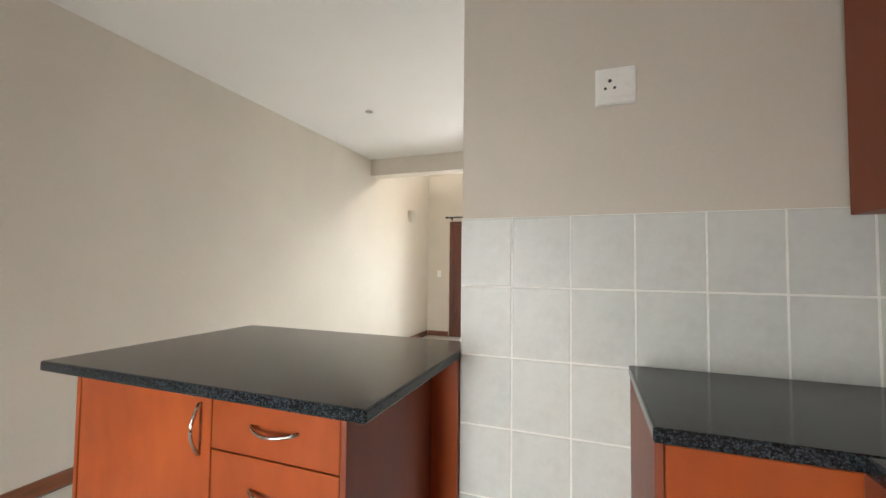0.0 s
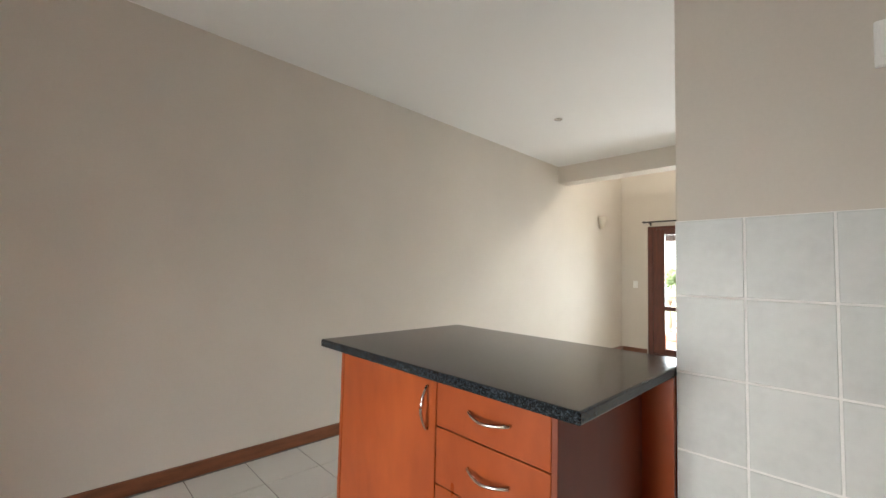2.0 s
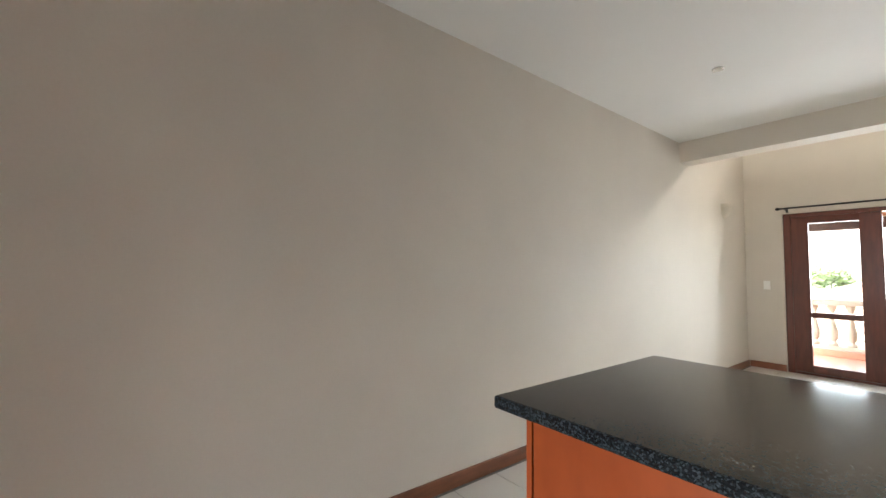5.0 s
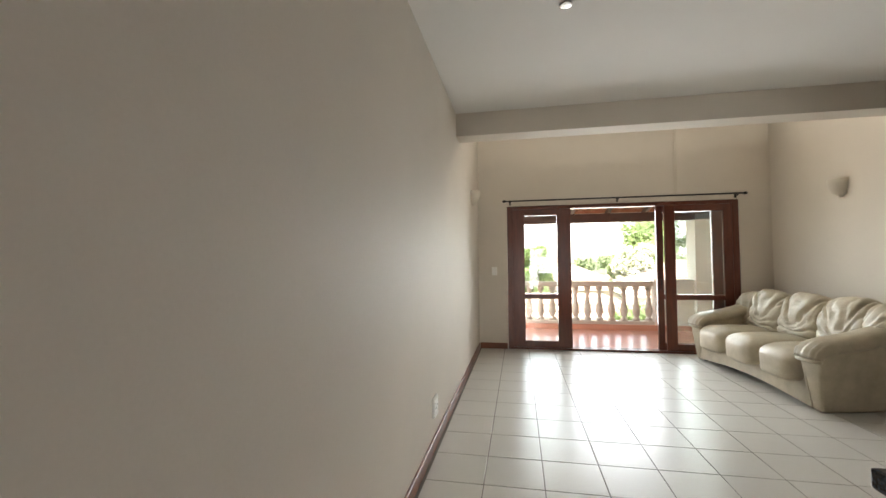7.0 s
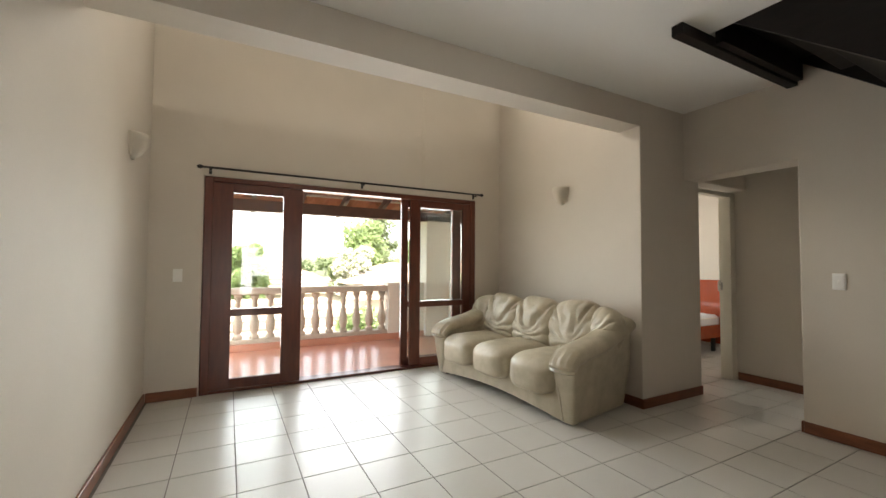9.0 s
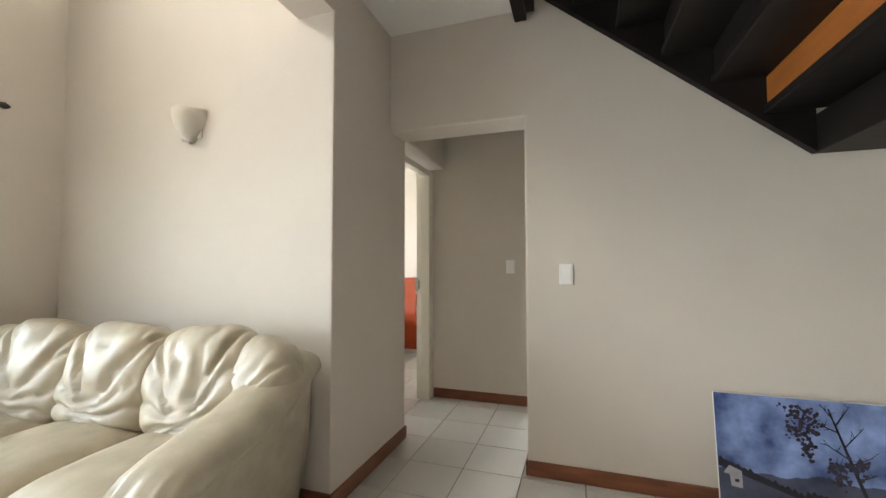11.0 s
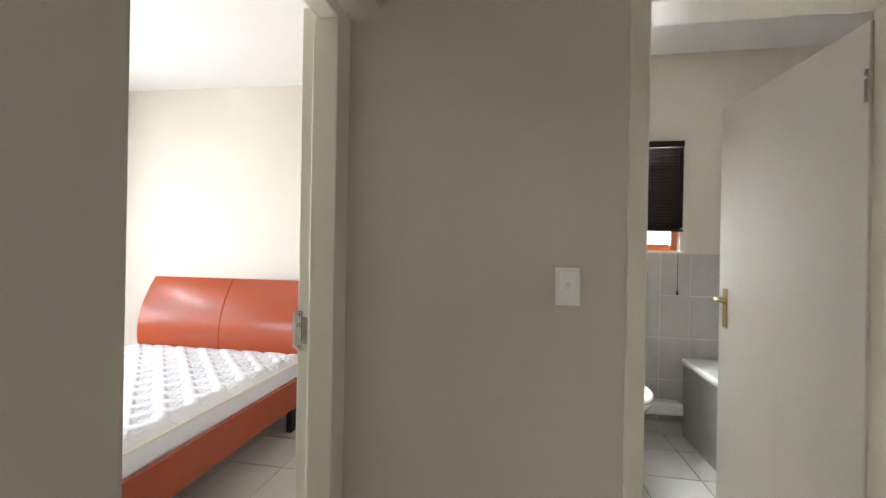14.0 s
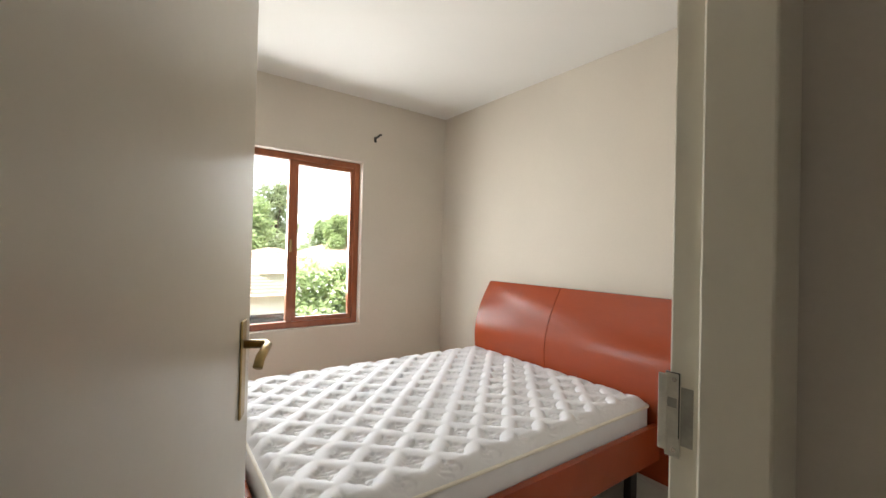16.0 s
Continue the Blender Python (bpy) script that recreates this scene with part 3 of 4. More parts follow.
for k in range(6):
    d2 = part("cabinet_door", boxed(3.29, 3.308, -1.59 + 0.6 * k, -1.0 + 0.6 * k, 0.11, 0.900, 0.002, 1), CHERRY, sc)
    bow_handle(d2, (3.29, -1.06 + 0.6 * k, 0.69), (3.29, -1.06 + 0.6 * k, 0.84), (-1, 0, 0))
lt = boxed(2.935, 3.845, 2.045, 2.606, 0.908, 0.941, 0.006, 2)
box(lt, 3.265, 3.845, -1.62, 2.044, 0.908, 0.941, 0.006, 2)
tagged(part("kitchen_countertop", lt, GRANITE), "polished black granite worktop along two walls", "countertop")
tc = thing("tall_cupboard", (0, 0, 0), "tall shallow cupboard with cream side and cherry doors", "cupboard")
part("side_panel", boxed(0.002, 0.25, 0.470, 0.488, 0.002, 2.55, 0.001, 1), CREAM, tc, "cream melamine side panel")
part("body", boxed(0.002, 0.25, -0.70, 0.469, 0.1, 2.55), CREAM, tc)
part("plinth", boxed(0.002, 0.22, -0.70, 0.469, 0.002, 0.099), BLACK, tc)
for k in range(2):
    d4 = part("cabinet_door", boxed(0.251, 0.269, -0.698 + 0.593 * k, -0.11 + 0.593 * k, 0.105, 2.548, 0.002, 1), CHERRYSHADED, tc)
    bow_handle(d4, (0.269, -0.15 + 0.1 * k, 1.0), (0.269, -0.15 + 0.1 * k, 1.16), (1, 0, 0))
uc = thing("upper_cabinet", (0, 0, 0), "cherry laminate wall cabinet above the tiles, coloured as in shade", "cabinet")
# wall cabinet takes the cherry that has shade in its colour
part("body", boxed(3.535, 3.845, 0.6, 2.605, 1.427, 2.35), CHERRYSHADED, uc)
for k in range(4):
    d3 = part("cabinet_door", boxed(3.515, 3.533, 0.605 + 0.4975 * k, 1.09 + 0.4975 * k, 1.424, 2.348, 0.002, 1), CHERRYSHADED, uc)
    bow_handle(d3, (3.515, 0.66 + 0.4975 * k, 1.48), (3.515, 0.66 + 0.4975 * k, 1.63), (-1, 0, 0))

# ---- staircase ----
stairs = thing("staircase", (0, 0, 0), "dark-stained timber staircase rising along the wall", "staircase")
SLOPE, RUN, RISE = 0.83, 0.2169, 0.18


def under(y):
    return 2.773 + SLOPE * (y - 4.93)


for x in (STAIRX, 4.448):
    bm = bmesh.new()
    extrude(bm, [(3.66, under(3.66)), (5.0, under(5.0)), (5.0, under(5.0) + 0.30), (3.66, under(3.66) + 0.30)], x, x + 0.05, "x")
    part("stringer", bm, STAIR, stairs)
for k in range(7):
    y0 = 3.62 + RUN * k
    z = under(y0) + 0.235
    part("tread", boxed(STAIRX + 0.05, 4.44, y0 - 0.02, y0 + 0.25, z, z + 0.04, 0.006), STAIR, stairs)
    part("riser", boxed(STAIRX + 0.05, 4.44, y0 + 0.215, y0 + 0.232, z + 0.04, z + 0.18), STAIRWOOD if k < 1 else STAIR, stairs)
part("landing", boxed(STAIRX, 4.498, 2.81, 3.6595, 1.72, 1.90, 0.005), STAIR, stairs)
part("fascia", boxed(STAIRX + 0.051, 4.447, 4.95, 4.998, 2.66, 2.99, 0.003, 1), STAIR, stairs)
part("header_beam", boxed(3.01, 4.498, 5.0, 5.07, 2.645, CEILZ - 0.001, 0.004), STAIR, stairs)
part("newel_post", boxed(STAIRX - 0.05, STAIRX + 0.04, 3.70, 3.79, 1.45, 3.0, 0.006), STAIR, stairs)
bm = bmesh.new()
extrude(bm, [(3.55, under(3.55) + 1.05), (5.0, under(5.0) + 1.05), (5.0, under(5.0) + 1.10), (3.55, under(3.55) + 1.10)], STAIRX, STAIRX + 0.05, "x")
part("handrail", bm, STAIR, stairs)
bm = bmesh.new()
extrude(bm, [(3.60, under(3.60) + 0.40), (5.0, under(5.0) + 0.40), (5.0, under(5.0) + 0.415), (3.60, under(3.60) + 0.415)], STAIRX + 0.015, STAIRX + 0.035, "x")
part("bottom_rail", bm, BLACK, stairs, "flat black iron rail")
twisted = None
for k in range(11):
    y = 3.72 + 0.115 * k
    if twisted is None:
        # square iron bar, twisted over its middle
        bm = bmesh.new()
        rings = []
        for i in range(25):
            z = 0.64 * i / 24
            a = math.pi / 4 + 2.5 * math.pi * max(0.0, min(1.0, (z - 0.06) / 0.3))
            rings.append([bm.verts.new((0.0105 * math.cos(a + q * math.pi / 2), 0.0105 * math.sin(a + q * math.pi / 2), z)) for q in range(4)])
        for a, b in zip(rings, rings[1:]):
            for q in range(4):
                bm.faces.new((a[q], a[(q + 1) % 4], b[(q + 1) % 4], b[q]))
        twisted = finish("baluster", bm, BLACK)
    o = new("baluster", twisted)
    o.parent, o.location = stairs, (STAIRX + 0.025, y, under(y) + 0.415)

# ---- painting leaning on the wall ----
def painting_material():
    m = material("oil_painting", (0.05, 0.08, 0.16), 0.4, scale=5, vary=0.5, grain=60, bump=0.1)
    n, link = m.node_tree.nodes, m.node_tree.links.new
    tc = n["Texture Coordinate"]
    sep = n.new("ShaderNodeSeparateXYZ")
    link(tc.outputs["Object"], sep.inputs[0])
    nz = n.new("ShaderNodeTexNoise")
    nz.inputs["Scale"].default_value, nz.inputs["Detail"].default_value = 6, 8
    link(tc.outputs["Object"], nz.inputs["Vector"])
    sk = n.new("ShaderNodeValToRGB")
    sk.color_ramp.elements[0].position, sk.color_ramp.elements[0].color = 0.35, (0.028, 0.055, 0.17, 1)
    sk.color_ramp.elements[1].position, sk.color_ramp.elements[1].color = 0.68, (0.27, 0.37, 0.66, 1)
    link(nz.outputs["Fac"], sk.inputs["Fac"])
    gr = n.new("ShaderNodeValToRGB")
    gr.color_ramp.elements[0].position, gr.color_ramp.elements[0].color = 0.35, (0.018, 0.024, 0.05, 1)
    gr.color_ramp.elements[1].position, gr.color_ramp.elements[1].color = 0.75, (0.10, 0.115, 0.18, 1)
    link(nz.outputs["Fac"], gr.inputs["Fac"])
    ad = n.new("ShaderNodeMath")
    ad.operation = "MULTIPLY_ADD"
    ad.inputs[1].default_value = 0.10
    link(nz.outputs["Fac"], ad.inputs[0])
    link(sep.outputs["Z"], ad.inputs[2])
    st = n.new("ShaderNodeMath")
    st.operation = "GREATER_THAN"
    st.inputs[1].default_value = 0.27
    link(ad.outputs[0], st.inputs[0])
    mix = n.new("ShaderNodeMix")
    mix.data_type = "RGBA"
    link(st.outputs[0], mix.inputs["Factor"])
    link(gr.outputs["Color"], mix.inputs["A"])
    link(sk.outputs["Color"], mix.inputs["B"])
    link(mix.outputs["Result"], n["Principled BSDF"].inputs["Base Color"])
    return m


pic = thing("painting", (4.40, 3.72, 0.002), "unframed dark blue moonlit landscape painting leaning on the wall", "painting")
pic.matrix_world = pose(4.40, 3.69, 0.004, -8, 0, -90)
part("canvas", boxed(-0.42, 0.40, -0.0165, 0, 0, 0.565, 0.002, 1), PLASTIC, pic, "white canvas edge")
part("picture", boxed(-0.419, 0.399, -0.018, -0.0166, 0.001, 0.564), painting_material(), pic, "dark blue painted sky and field")
TREEPAINT = material("painted_tree", (0.010, 0.011, 0.020), 0.5, scale=30, vary=0.5, bump=0.03)
FOLIAGEPAINT = material("painted_foliage", (0.030, 0.027, 0.048), 0.5, scale=40, vary=0.6, grain=150, bump=0.08)
PATHPAINT = material("painted_path", (0.060, 0.075, 0.125), 0.5, scale=14, vary=0.5, bump=0.05)
HOUSEPAINT = material("painted_cottage", (0.36, 0.34, 0.36), 0.5, scale=30, vary=0.15, bump=0.03)
MOONPAINT = material("painted_light", (0.30, 0.36, 0.55), 0.5, scale=20, vary=0.3, bump=0.03)
rnd = random.Random(5)


def flat(bm, pts, depth=0.0004, lift=0.0):
    """A dab of paint: a thin plate lying on the picture."""
    extrude(bm, pts, -0.0182 - lift - depth, -0.0181 - lift, "y")


def stroke(bm, x0, z0, x1, z1, w0, w1, lift=0.0):
    d = Vector((x1 - x0, z1 - z0)).normalized()
    nx, nz = -d.y, d.x
    flat(bm, [(x0 - nx * w0, z0 - nz * w0), (x1 - nx * w1, z1 - nz * w1), (x1 + nx * w1, z1 + nz * w1), (x0 + nx * w0, z0 + nz * w0)], 0.0004, lift)


def dab(bm, x, z, rad, lift=0.0):
    pts = []
    for k in range(9):
        a, q = 2 * math.pi * k / 9, rad * rnd.uniform(0.6, 1.15)
        pts.append((max(-0.415, min(0.395, x + q * math.cos(a))), max(0.004, min(0.56, z + q * math.sin(a)))))
    flat(bm, pts, 0.0004, lift)


bm = bmesh.new()
flat(bm, [(-0.19, 0.004), (0.07, 0.004), (0.06, 0.09), (0.0, 0.125), (-0.04, 0.115), (-0.09, 0.07)])
part("painted_road", bm, PATHPAINT, pic, "pale painted road")
bm = bmesh.new()
stroke(bm, -0.195, 0.006, -0.055, 0.095, 0.003, 0.001, 0.0006)
part("painted_kerb", bm, MOONPAINT, pic, "pale painted kerb line")
bm = bmesh.new()
dab(bm, -0.125, 0.265, 0.006, 0.0006)
part("painted_glint", bm, MOONPAINT, pic, "small pale painted light")
bm = bmesh.new()
pts = [(-0.418, 0.23), (-0.418, 0.265)]
for k in range(1, 70):
    x = -0.418 + 0.81 * k / 69
    base = 0.265 - 0.125 * min(1.0, k / 28) + (0.012 if 28 < k < 36 else 0.0)
    pts.append((x, base + rnd.uniform(0.004, 0.018) * (1 if k % 2 else 0.15)))
pts += [(0.39, 0.115), (0.0, 0.115), (-0.1, 0.125)]
flat(bm, pts, 0.0004, 0.0002)
part("painted_treeline", bm, TREEPAINT, pic, "dark painted row of firs")
bm = bmesh.new()
flat(bm, [(0.075, 0.01), (0.396, 0.01), (0.396, 0.155), (0.15, 0.165), (0.08, 0.12)], 0.0004, 0.0003)
part("painted_bank", bm, TREEPAINT, pic, "dark painted bank")
bm = bmesh.new()
stroke(bm, 0.14, 0.14, 0.088, 0.32, 0.008, 0.006, 0.0008)
stroke(bm, 0.088, 0.32, 0.03, 0.53, 0.006, 0.003, 0.0008)
for x, z, x1, z1 in ((0.09, 0.32, 0.00, 0.38), (0.075, 0.37, 0.15, 0.46), (0.06, 0.43, -0.04, 0.47), (0.05, 0.46, 0.11, 0.55), (0.10, 0.28, 0.03, 0.30), (0.095, 0.30, 0.17, 0.34), (0.04, 0.49, 0.0, 0.55), (0.115, 0.24, 0.18, 0.27)):
    stroke(bm, x, z, x1, z1, 0.003, 0.001, 0.0008)
    for q in (0.3, 0.5, 0.7, 0.9):
        mx, mz = x + (x1 - x) * q, z + (z1 - z) * q
        stroke(bm, mx, mz, mx + rnd.uniform(-0.03, 0.03), mz + rnd.uniform(-0.01, 0.035), 0.0016, 0.0006, 0.0008)
part("painted_tree", bm, TREEPAINT, pic, "dark painted tree with thin branches")
bm = bmesh.new()
for cx, cz, rx, rz, n in ((-0.08, 0.50, 0.06, 0.04, 50), (-0.10, 0.42, 0.03, 0.03, 24), (-0.06, 0.36, 0.03, 0.05, 36), (-0.05, 0.44, 0.04, 0.05, 36), (0.05, 0.24, 0.04, 0.035, 40), (0.11, 0.29, 0.045, 0.03, 34), (0.03, 0.29, 0.025, 0.02, 16)):
    for _ in range(n):
        dab(bm, cx + rnd.gauss(0, rx) * 0.55, cz + rnd.gauss(0, rz) * 0.55, rnd.uniform(0.004, 0.012), 0.0012 + rnd.uniform(0, 0.0008))
part("painted_foliage", bm, FOLIAGEPAINT, pic, "purple-brown painted foliage clumps")
bm = bmesh.new()
flat(bm, [(-0.40, 0.20), (-0.375, 0.195), (-0.37, 0.145), (-0.325, 0.14), (-0.325, 0.215), (-0.375, 0.235)], 0.0004, 0.001)
part("painted_house", bm, HOUSEPAINT, pic, "small pale painted cottage")
bm = bmesh.new()
flat(bm, [(-0.355, 0.165), (-0.338, 0.165), (-0.338, 0.178), (-0.355, 0.178)], 0.0004, 0.0016)
part("painted_window", bm, TREEPAINT, pic)

# ---- sofa ----
sofa = thing("sofa", (2.865, 6.81, 0), "cream leather three-seat sofa with pillowy back", "sofa", turn=5.5)
L2 = 0.985


def cushion_part(name, c, size, p, w, seed, tilt=None, label="", f=6.0, nu=40, nv=26, gather=0.0):
    return part(name, puff(bmesh.new(), c, size, p, nu, nv, w, seed, f, tilt, gather), LEATHER, sofa, label, smooth=True)


# base with an arched front edge
bm = bmesh.new()
half = L2 - 0.13
arch = [(half - 2 * half * i / 24, 0.02 + 0.06 * math.sin(math.pi * i / 24)) for i in range(1, 24)]
extrude(bm, [(-half, 0.02), (-half, 0.34), (half, 0.34), (half, 0.02)] + arch, 0.035, 0.10, "x")
part("front_panel", bm, LEATHER, sofa)
part("base", boxed(0.10, 0.80, -L2 + 0.12, L2 - 0.12, 0.06, 0.30, 0.02), LEATHER, sofa)
for k in range(3):
    bm = puff(bmesh.new(), (0, 0, 0), (0.76, 0.56, 0.28), 3.8, 72, 40, 0.005, k, 8.0)
    for v in bm.verts:
        # the front edge is stuffed and hangs lower
        q = max(0.0, (-v.co.x - 0.16) / 0.21)
        v.co.z -= 0.055 * q * q if v.co.z < 0 else 0.02 * q * q
        v.co.z += 0.012 * math.cos(v.co.y * 5.5) if v.co.z > 0 else 0
    bmesh.ops.transform(bm, matrix=Matrix.Translation((0.315, -0.53 + 0.53 * k, 0.335)), verts=bm.verts)
    part("seat_cushion", bm, LEATHER, sofa, "plump leather seat cushion", smooth=True)
for k in range(3):
    t = Matrix.Rotation(radians(15), 4, "Y") @ Matrix.Rotation(radians((-7, 3, 6)[k]), 4, "X")
    cushion_part("back_cushion", (0.655, -0.50 + 0.50 * k, 0.635), (0.27, 0.575, 0.56), 3.1, 0.009, k + 5, t, "gathered pillow-like leather back cushion", 9.0, 110, 80, 0.036)
for sd in (-1, 1):
    t = Matrix.Rotation(radians(20) * sd, 4, "Z") @ Matrix.Rotation(radians(15), 4, "Y") @ Matrix.Rotation(radians(-16 * sd), 4, "X")
    cushion_part("wing_cushion", (0.65, sd * 0.79, 0.625), (0.26, 0.38, 0.50), 2.8, 0.008, 9 + sd, t, "gathered leather corner cushion", 9.0, 90, 64, 0.026)
part("back_panel", boxed(0.72, 0.83, -L2 + 0.09, L2 - 0.09, 0.05, 0.82, 0.05, 3), LEATHER, sofa)


def arm_roll(bm, s):
    """A stuffed roll that follows the arm and curls down over its front, gathered at the tip."""
    path = [(0.80, 0.735), (0.68, 0.685), (0.54, 0.628), (0.40, 0.585), (0.26, 0.558), (0.15, 0.54), (0.07, 0.515), (0.02, 0.48), (0.0, 0.44), (0.012, 0.405)]
    dense = []
    for a, b in zip(path, path[1:]):
        dense += [Vector(a).lerp(Vector(b), q / 5) for q in range(5)]
    dense.append(Vector(path[-1]))
    n, rings = len(dense), []
    for i, p in enumerate(dense):
        d = (dense[min(i + 1, n - 1)] - dense[max(i - 1, 0)]).normalized()
        up = Vector((d.y, -d.x)) * (1 if d.x < 0 else -1)
        if up.y < 0 and up.x > 0:
            up = -up
        f = i / (n - 1)
        tip = max(0.0, (f - 0.62) / 0.38)
        wide, high = 0.128 - 0.008 * tip, (0.070 - 0.012 * tip) * math.sqrt(max(0.01, 1 - max(0.0, (f - 0.84) / 0.16) ** 2))
        ring = []
        for k in range(44):
            a = 2 * math.pi * k / 44
            ca, sa = math.cos(a), math.sin(a)
            y = math.copysign(abs(ca) ** 0.75, ca) * wide
            h = math.copysign(abs(sa) ** 0.85, sa) * high
            pleat = 0.0085 * math.sin(y * 150 + 0.6 * math.sin(9 * f)) * math.sin(math.pi * min(1, tip * 1.15)) ** 1.0 if sa > -0.2 else 0.0
            w = 0.004 * noise.noise(Vector((p.x * 7, y * 9, s * 3.0)))
            h += pleat + w
            ring.append(bm.verts.new((p.x + up.x * h, s * (L2 - 0.107) + y, p.y + up.y * h)))
        rings.append(ring)
    for a, b in zip(rings, rings[1:]):
        for k in range(44):
            bm.faces.new((a[k], a[(k + 1) % 44], b[(k + 1) % 44], b[k]))
    bm.faces.new(rings[0][::-1])
    bm.faces.new(rings[-1])
    bmesh.ops.recalc_face_normals(bm, faces=bm.faces)
    return bm


for s in (-1, 1):
    arm = new("armrest")
    arm.parent = sofa
    bm = bmesh.new()
    prof = [(0.045, 0.004), (0.02, 0.20), (0.005, 0.34), (0.0, 0.44), (0.04, 0.50), (0.26, 0.555), (0.54, 0.625), (0.70, 0.69), (0.83, 0.745), (0.835, 0.35), (0.825, 0.004)]
    extrude(bm, prof, s * (L2 - 0.21), s * L2, "y")
    for v in bm.verts:
        q = min(1.0, v.co.z / 0.46)
        if abs(v.co.y) > L2 - 0.1:
            # flared outwards towards the top, drawn in towards the back
            v.co.y = s * (L2 - 0.035 + 0.05 * q - 0.075 * max(0.0, v.co.x) / 0.83 * (1 - 0.4 * q))
        else:
            v.co.y = s * (L2 - 0.155 - 0.06 * q)
    bmesh.ops.bevel(bm, geom=list(bm.edges), offset=0.026, segments=3, profile=0.5, affect="EDGES")
    part("side", bm, LEATHER, arm, smooth=True)
    part("roll", arm_roll(bmesh.new(), s), LEATHER, arm, "padded leather arm roll gathered at the front", smooth=True)
    seam = [(0.034 - 0.03 * min(1, z / 0.4), s * (L2 - 0.125 - 0.045 * z / 0.42), z) for z in (0.02, 0.1, 0.2, 0.3, 0.4)]
    part("seam", bent_tube(bmesh.new(), seam, 0.004, 6), LEATHER, arm, smooth=True)
for x in (0.09, 0.76):
    for y in (-L2 + 0.16, L2 - 0.16):
        part("foot", tube(bmesh.new(), (x, y, 0.002), (x, y, 0.07), 0.022, 12), BLACK, sofa)

# ---- bedroom door frame and leaf ----
bdr = thing("door_2", (0, 0, 0), "cream painted flush bedroom door standing open", "door", kind="structure")
for b in ((5.52, 5.617, 6.0, 6.085, 0, 2.055), (5.537, 5.617, 6.086, 6.13, 0, 2.055), (4.742, 4.765, 6.0, 6.07, 0, 2.055), (4.742, 4.758, 6.071, 6.112, 0, 2.055), (4.765, 5.52, 6.0, 6.07, 2.005, 2.055)):
    part("frame", boxed(*b, 0.004, 2), CREAM, bdr)
lf = new("door_leaf")
lf.parent = bdr
lf.matrix_world = pose(4.768, 6.114, 0, 0, 0, 68.9)
part("panel", boxed(0, 0.77, -0.04, 0, 0.008, 2.0, 0.003, 1), DOORPAINT, lf)
for s in (-0.04, 0.0):
    o = -1 if s < 0 else 1
    part("backplate", boxed(0.678, 0.716, s, s + o * 0.005, 0.90, 1.10, 0.002, 1), BRASS, lf, "aged brass lock plate")
    part("handle", bent_tube(bmesh.new(), [(0.697, s, 1.05), (0.697, s + o * 0.045, 1.05), (0.68, s + o * 0.052, 1.05), (0.60, s + o * 0.052, 1.045), (0.588, s + o * 0.05, 1.03)], 0.009), BRASS, lf, "aged brass lever handle", smooth=True)
strike = part("strike_plate", box(boxed(5.5335, 5.5368, 6.113, 6.134, 0.955, 1.08, 0.001, 1), 5.5325, 5.5365, 6.131, 6.144, 0.962, 1.075, 0.001, 1), STRIKE, bdr, "paint-smeared steel strike plate")
# grey plate on the strike in place of the shaded hole
part("latch_hole", boxed(5.5328, 5.5334, 6.117, 6.130, 1.028, 1.042), SHADE, strike)
part("worn_edge", boxed(5.5326, 5.5334, 6.113, 6.1145, 0.985, 1.079), BLACK, strike, "bare dark metal edge")
part("worn_edge", boxed(5.5326, 5.5334, 6.113, 6.133, 1.0785, 1.080), BLACK, strike, "bare dark metal edge")
for z in (0.966, 1.069):
    part("screw", tube(bmesh.new(), (5.5322, 6.121, z), (5.5336, 6.121, z), 0.0036, 12), CHROME, strike)
# no cut in the jamb: recess shade painted as a grey plate
part("pocket", boxed(5.5358, 5.5369, 6.096, 6.1125, 0.975, 1.06), SHADE, bdr, "thin grey plate standing for the shade in the jamb recess")

# ---- bed ----
bed = thing("bed", (0, 0, 0), "cherry veneer double bed with a curved headboard", "bed")
BX0, BX1, BY0, BY1 = 5.20, 7.02, 6.885, 8.265
prof = []
for i in range(81):
    z = 0.10 + (1.03 - 0.10) * i / 80
    u = (z - 0.35) / 0.68
    prof.append((7.03 + 0.075 * math.sin(max(0.0, min(1.0, u)) * math.pi * 1.0) * -1 + 0.10 * max(0.0, u) ** 2, z))
for y0, y1 in ((BY0 - 0.15, 7.565), (7.571, BY1 + 0.0)):
    bm = bmesh.new()
    extrude(bm, prof + [(x + 0.035, z) for x, z in prof[::-1]], y0, y1, "y")
    part("headboard_panel", bm, BEDWOOD, bed, "curved glossy cherry veneer headboard half")
for y in (BY0 - 0.035, BY1 + 0.01):
    bm = bmesh.new()
    extrude(bm, [(BX0, 0.22), (BX1, 0.22), (BX1, 0.40), (BX0, 0.40)], y, y + 0.03, "y")
    part("side_rail", bm, BEDWOOD, bed)
part("foot_rail", boxed(BX0 - 0.03, BX0, BY0 - 0.035, BY1 + 0.04, 0.22, 0.40, 0.008), BEDWOOD, bed)
part("slat_base", boxed(BX0, BX1, BY0, BY1, 0.26, 0.31), BEDWOOD, bed)
for x in (BX0 + 0.1, 6.92):
    for y in (BY0 + 0.06, BY1 - 0.06):
        part("leg", boxed(x - 0.03, x + 0.03, y - 0.02, y + 0.02, 0.002, 0.26, 0.004), BLACK, bed)

mat = thing("mattress", (0, 0, 0), "bare white quilted mattress on the bed", "mattress")
MX0, MX1, MY0, MY1, MZ0, MZ1 = 5.215, 6.985, 6.89, 8.26, 0.312, 0.535


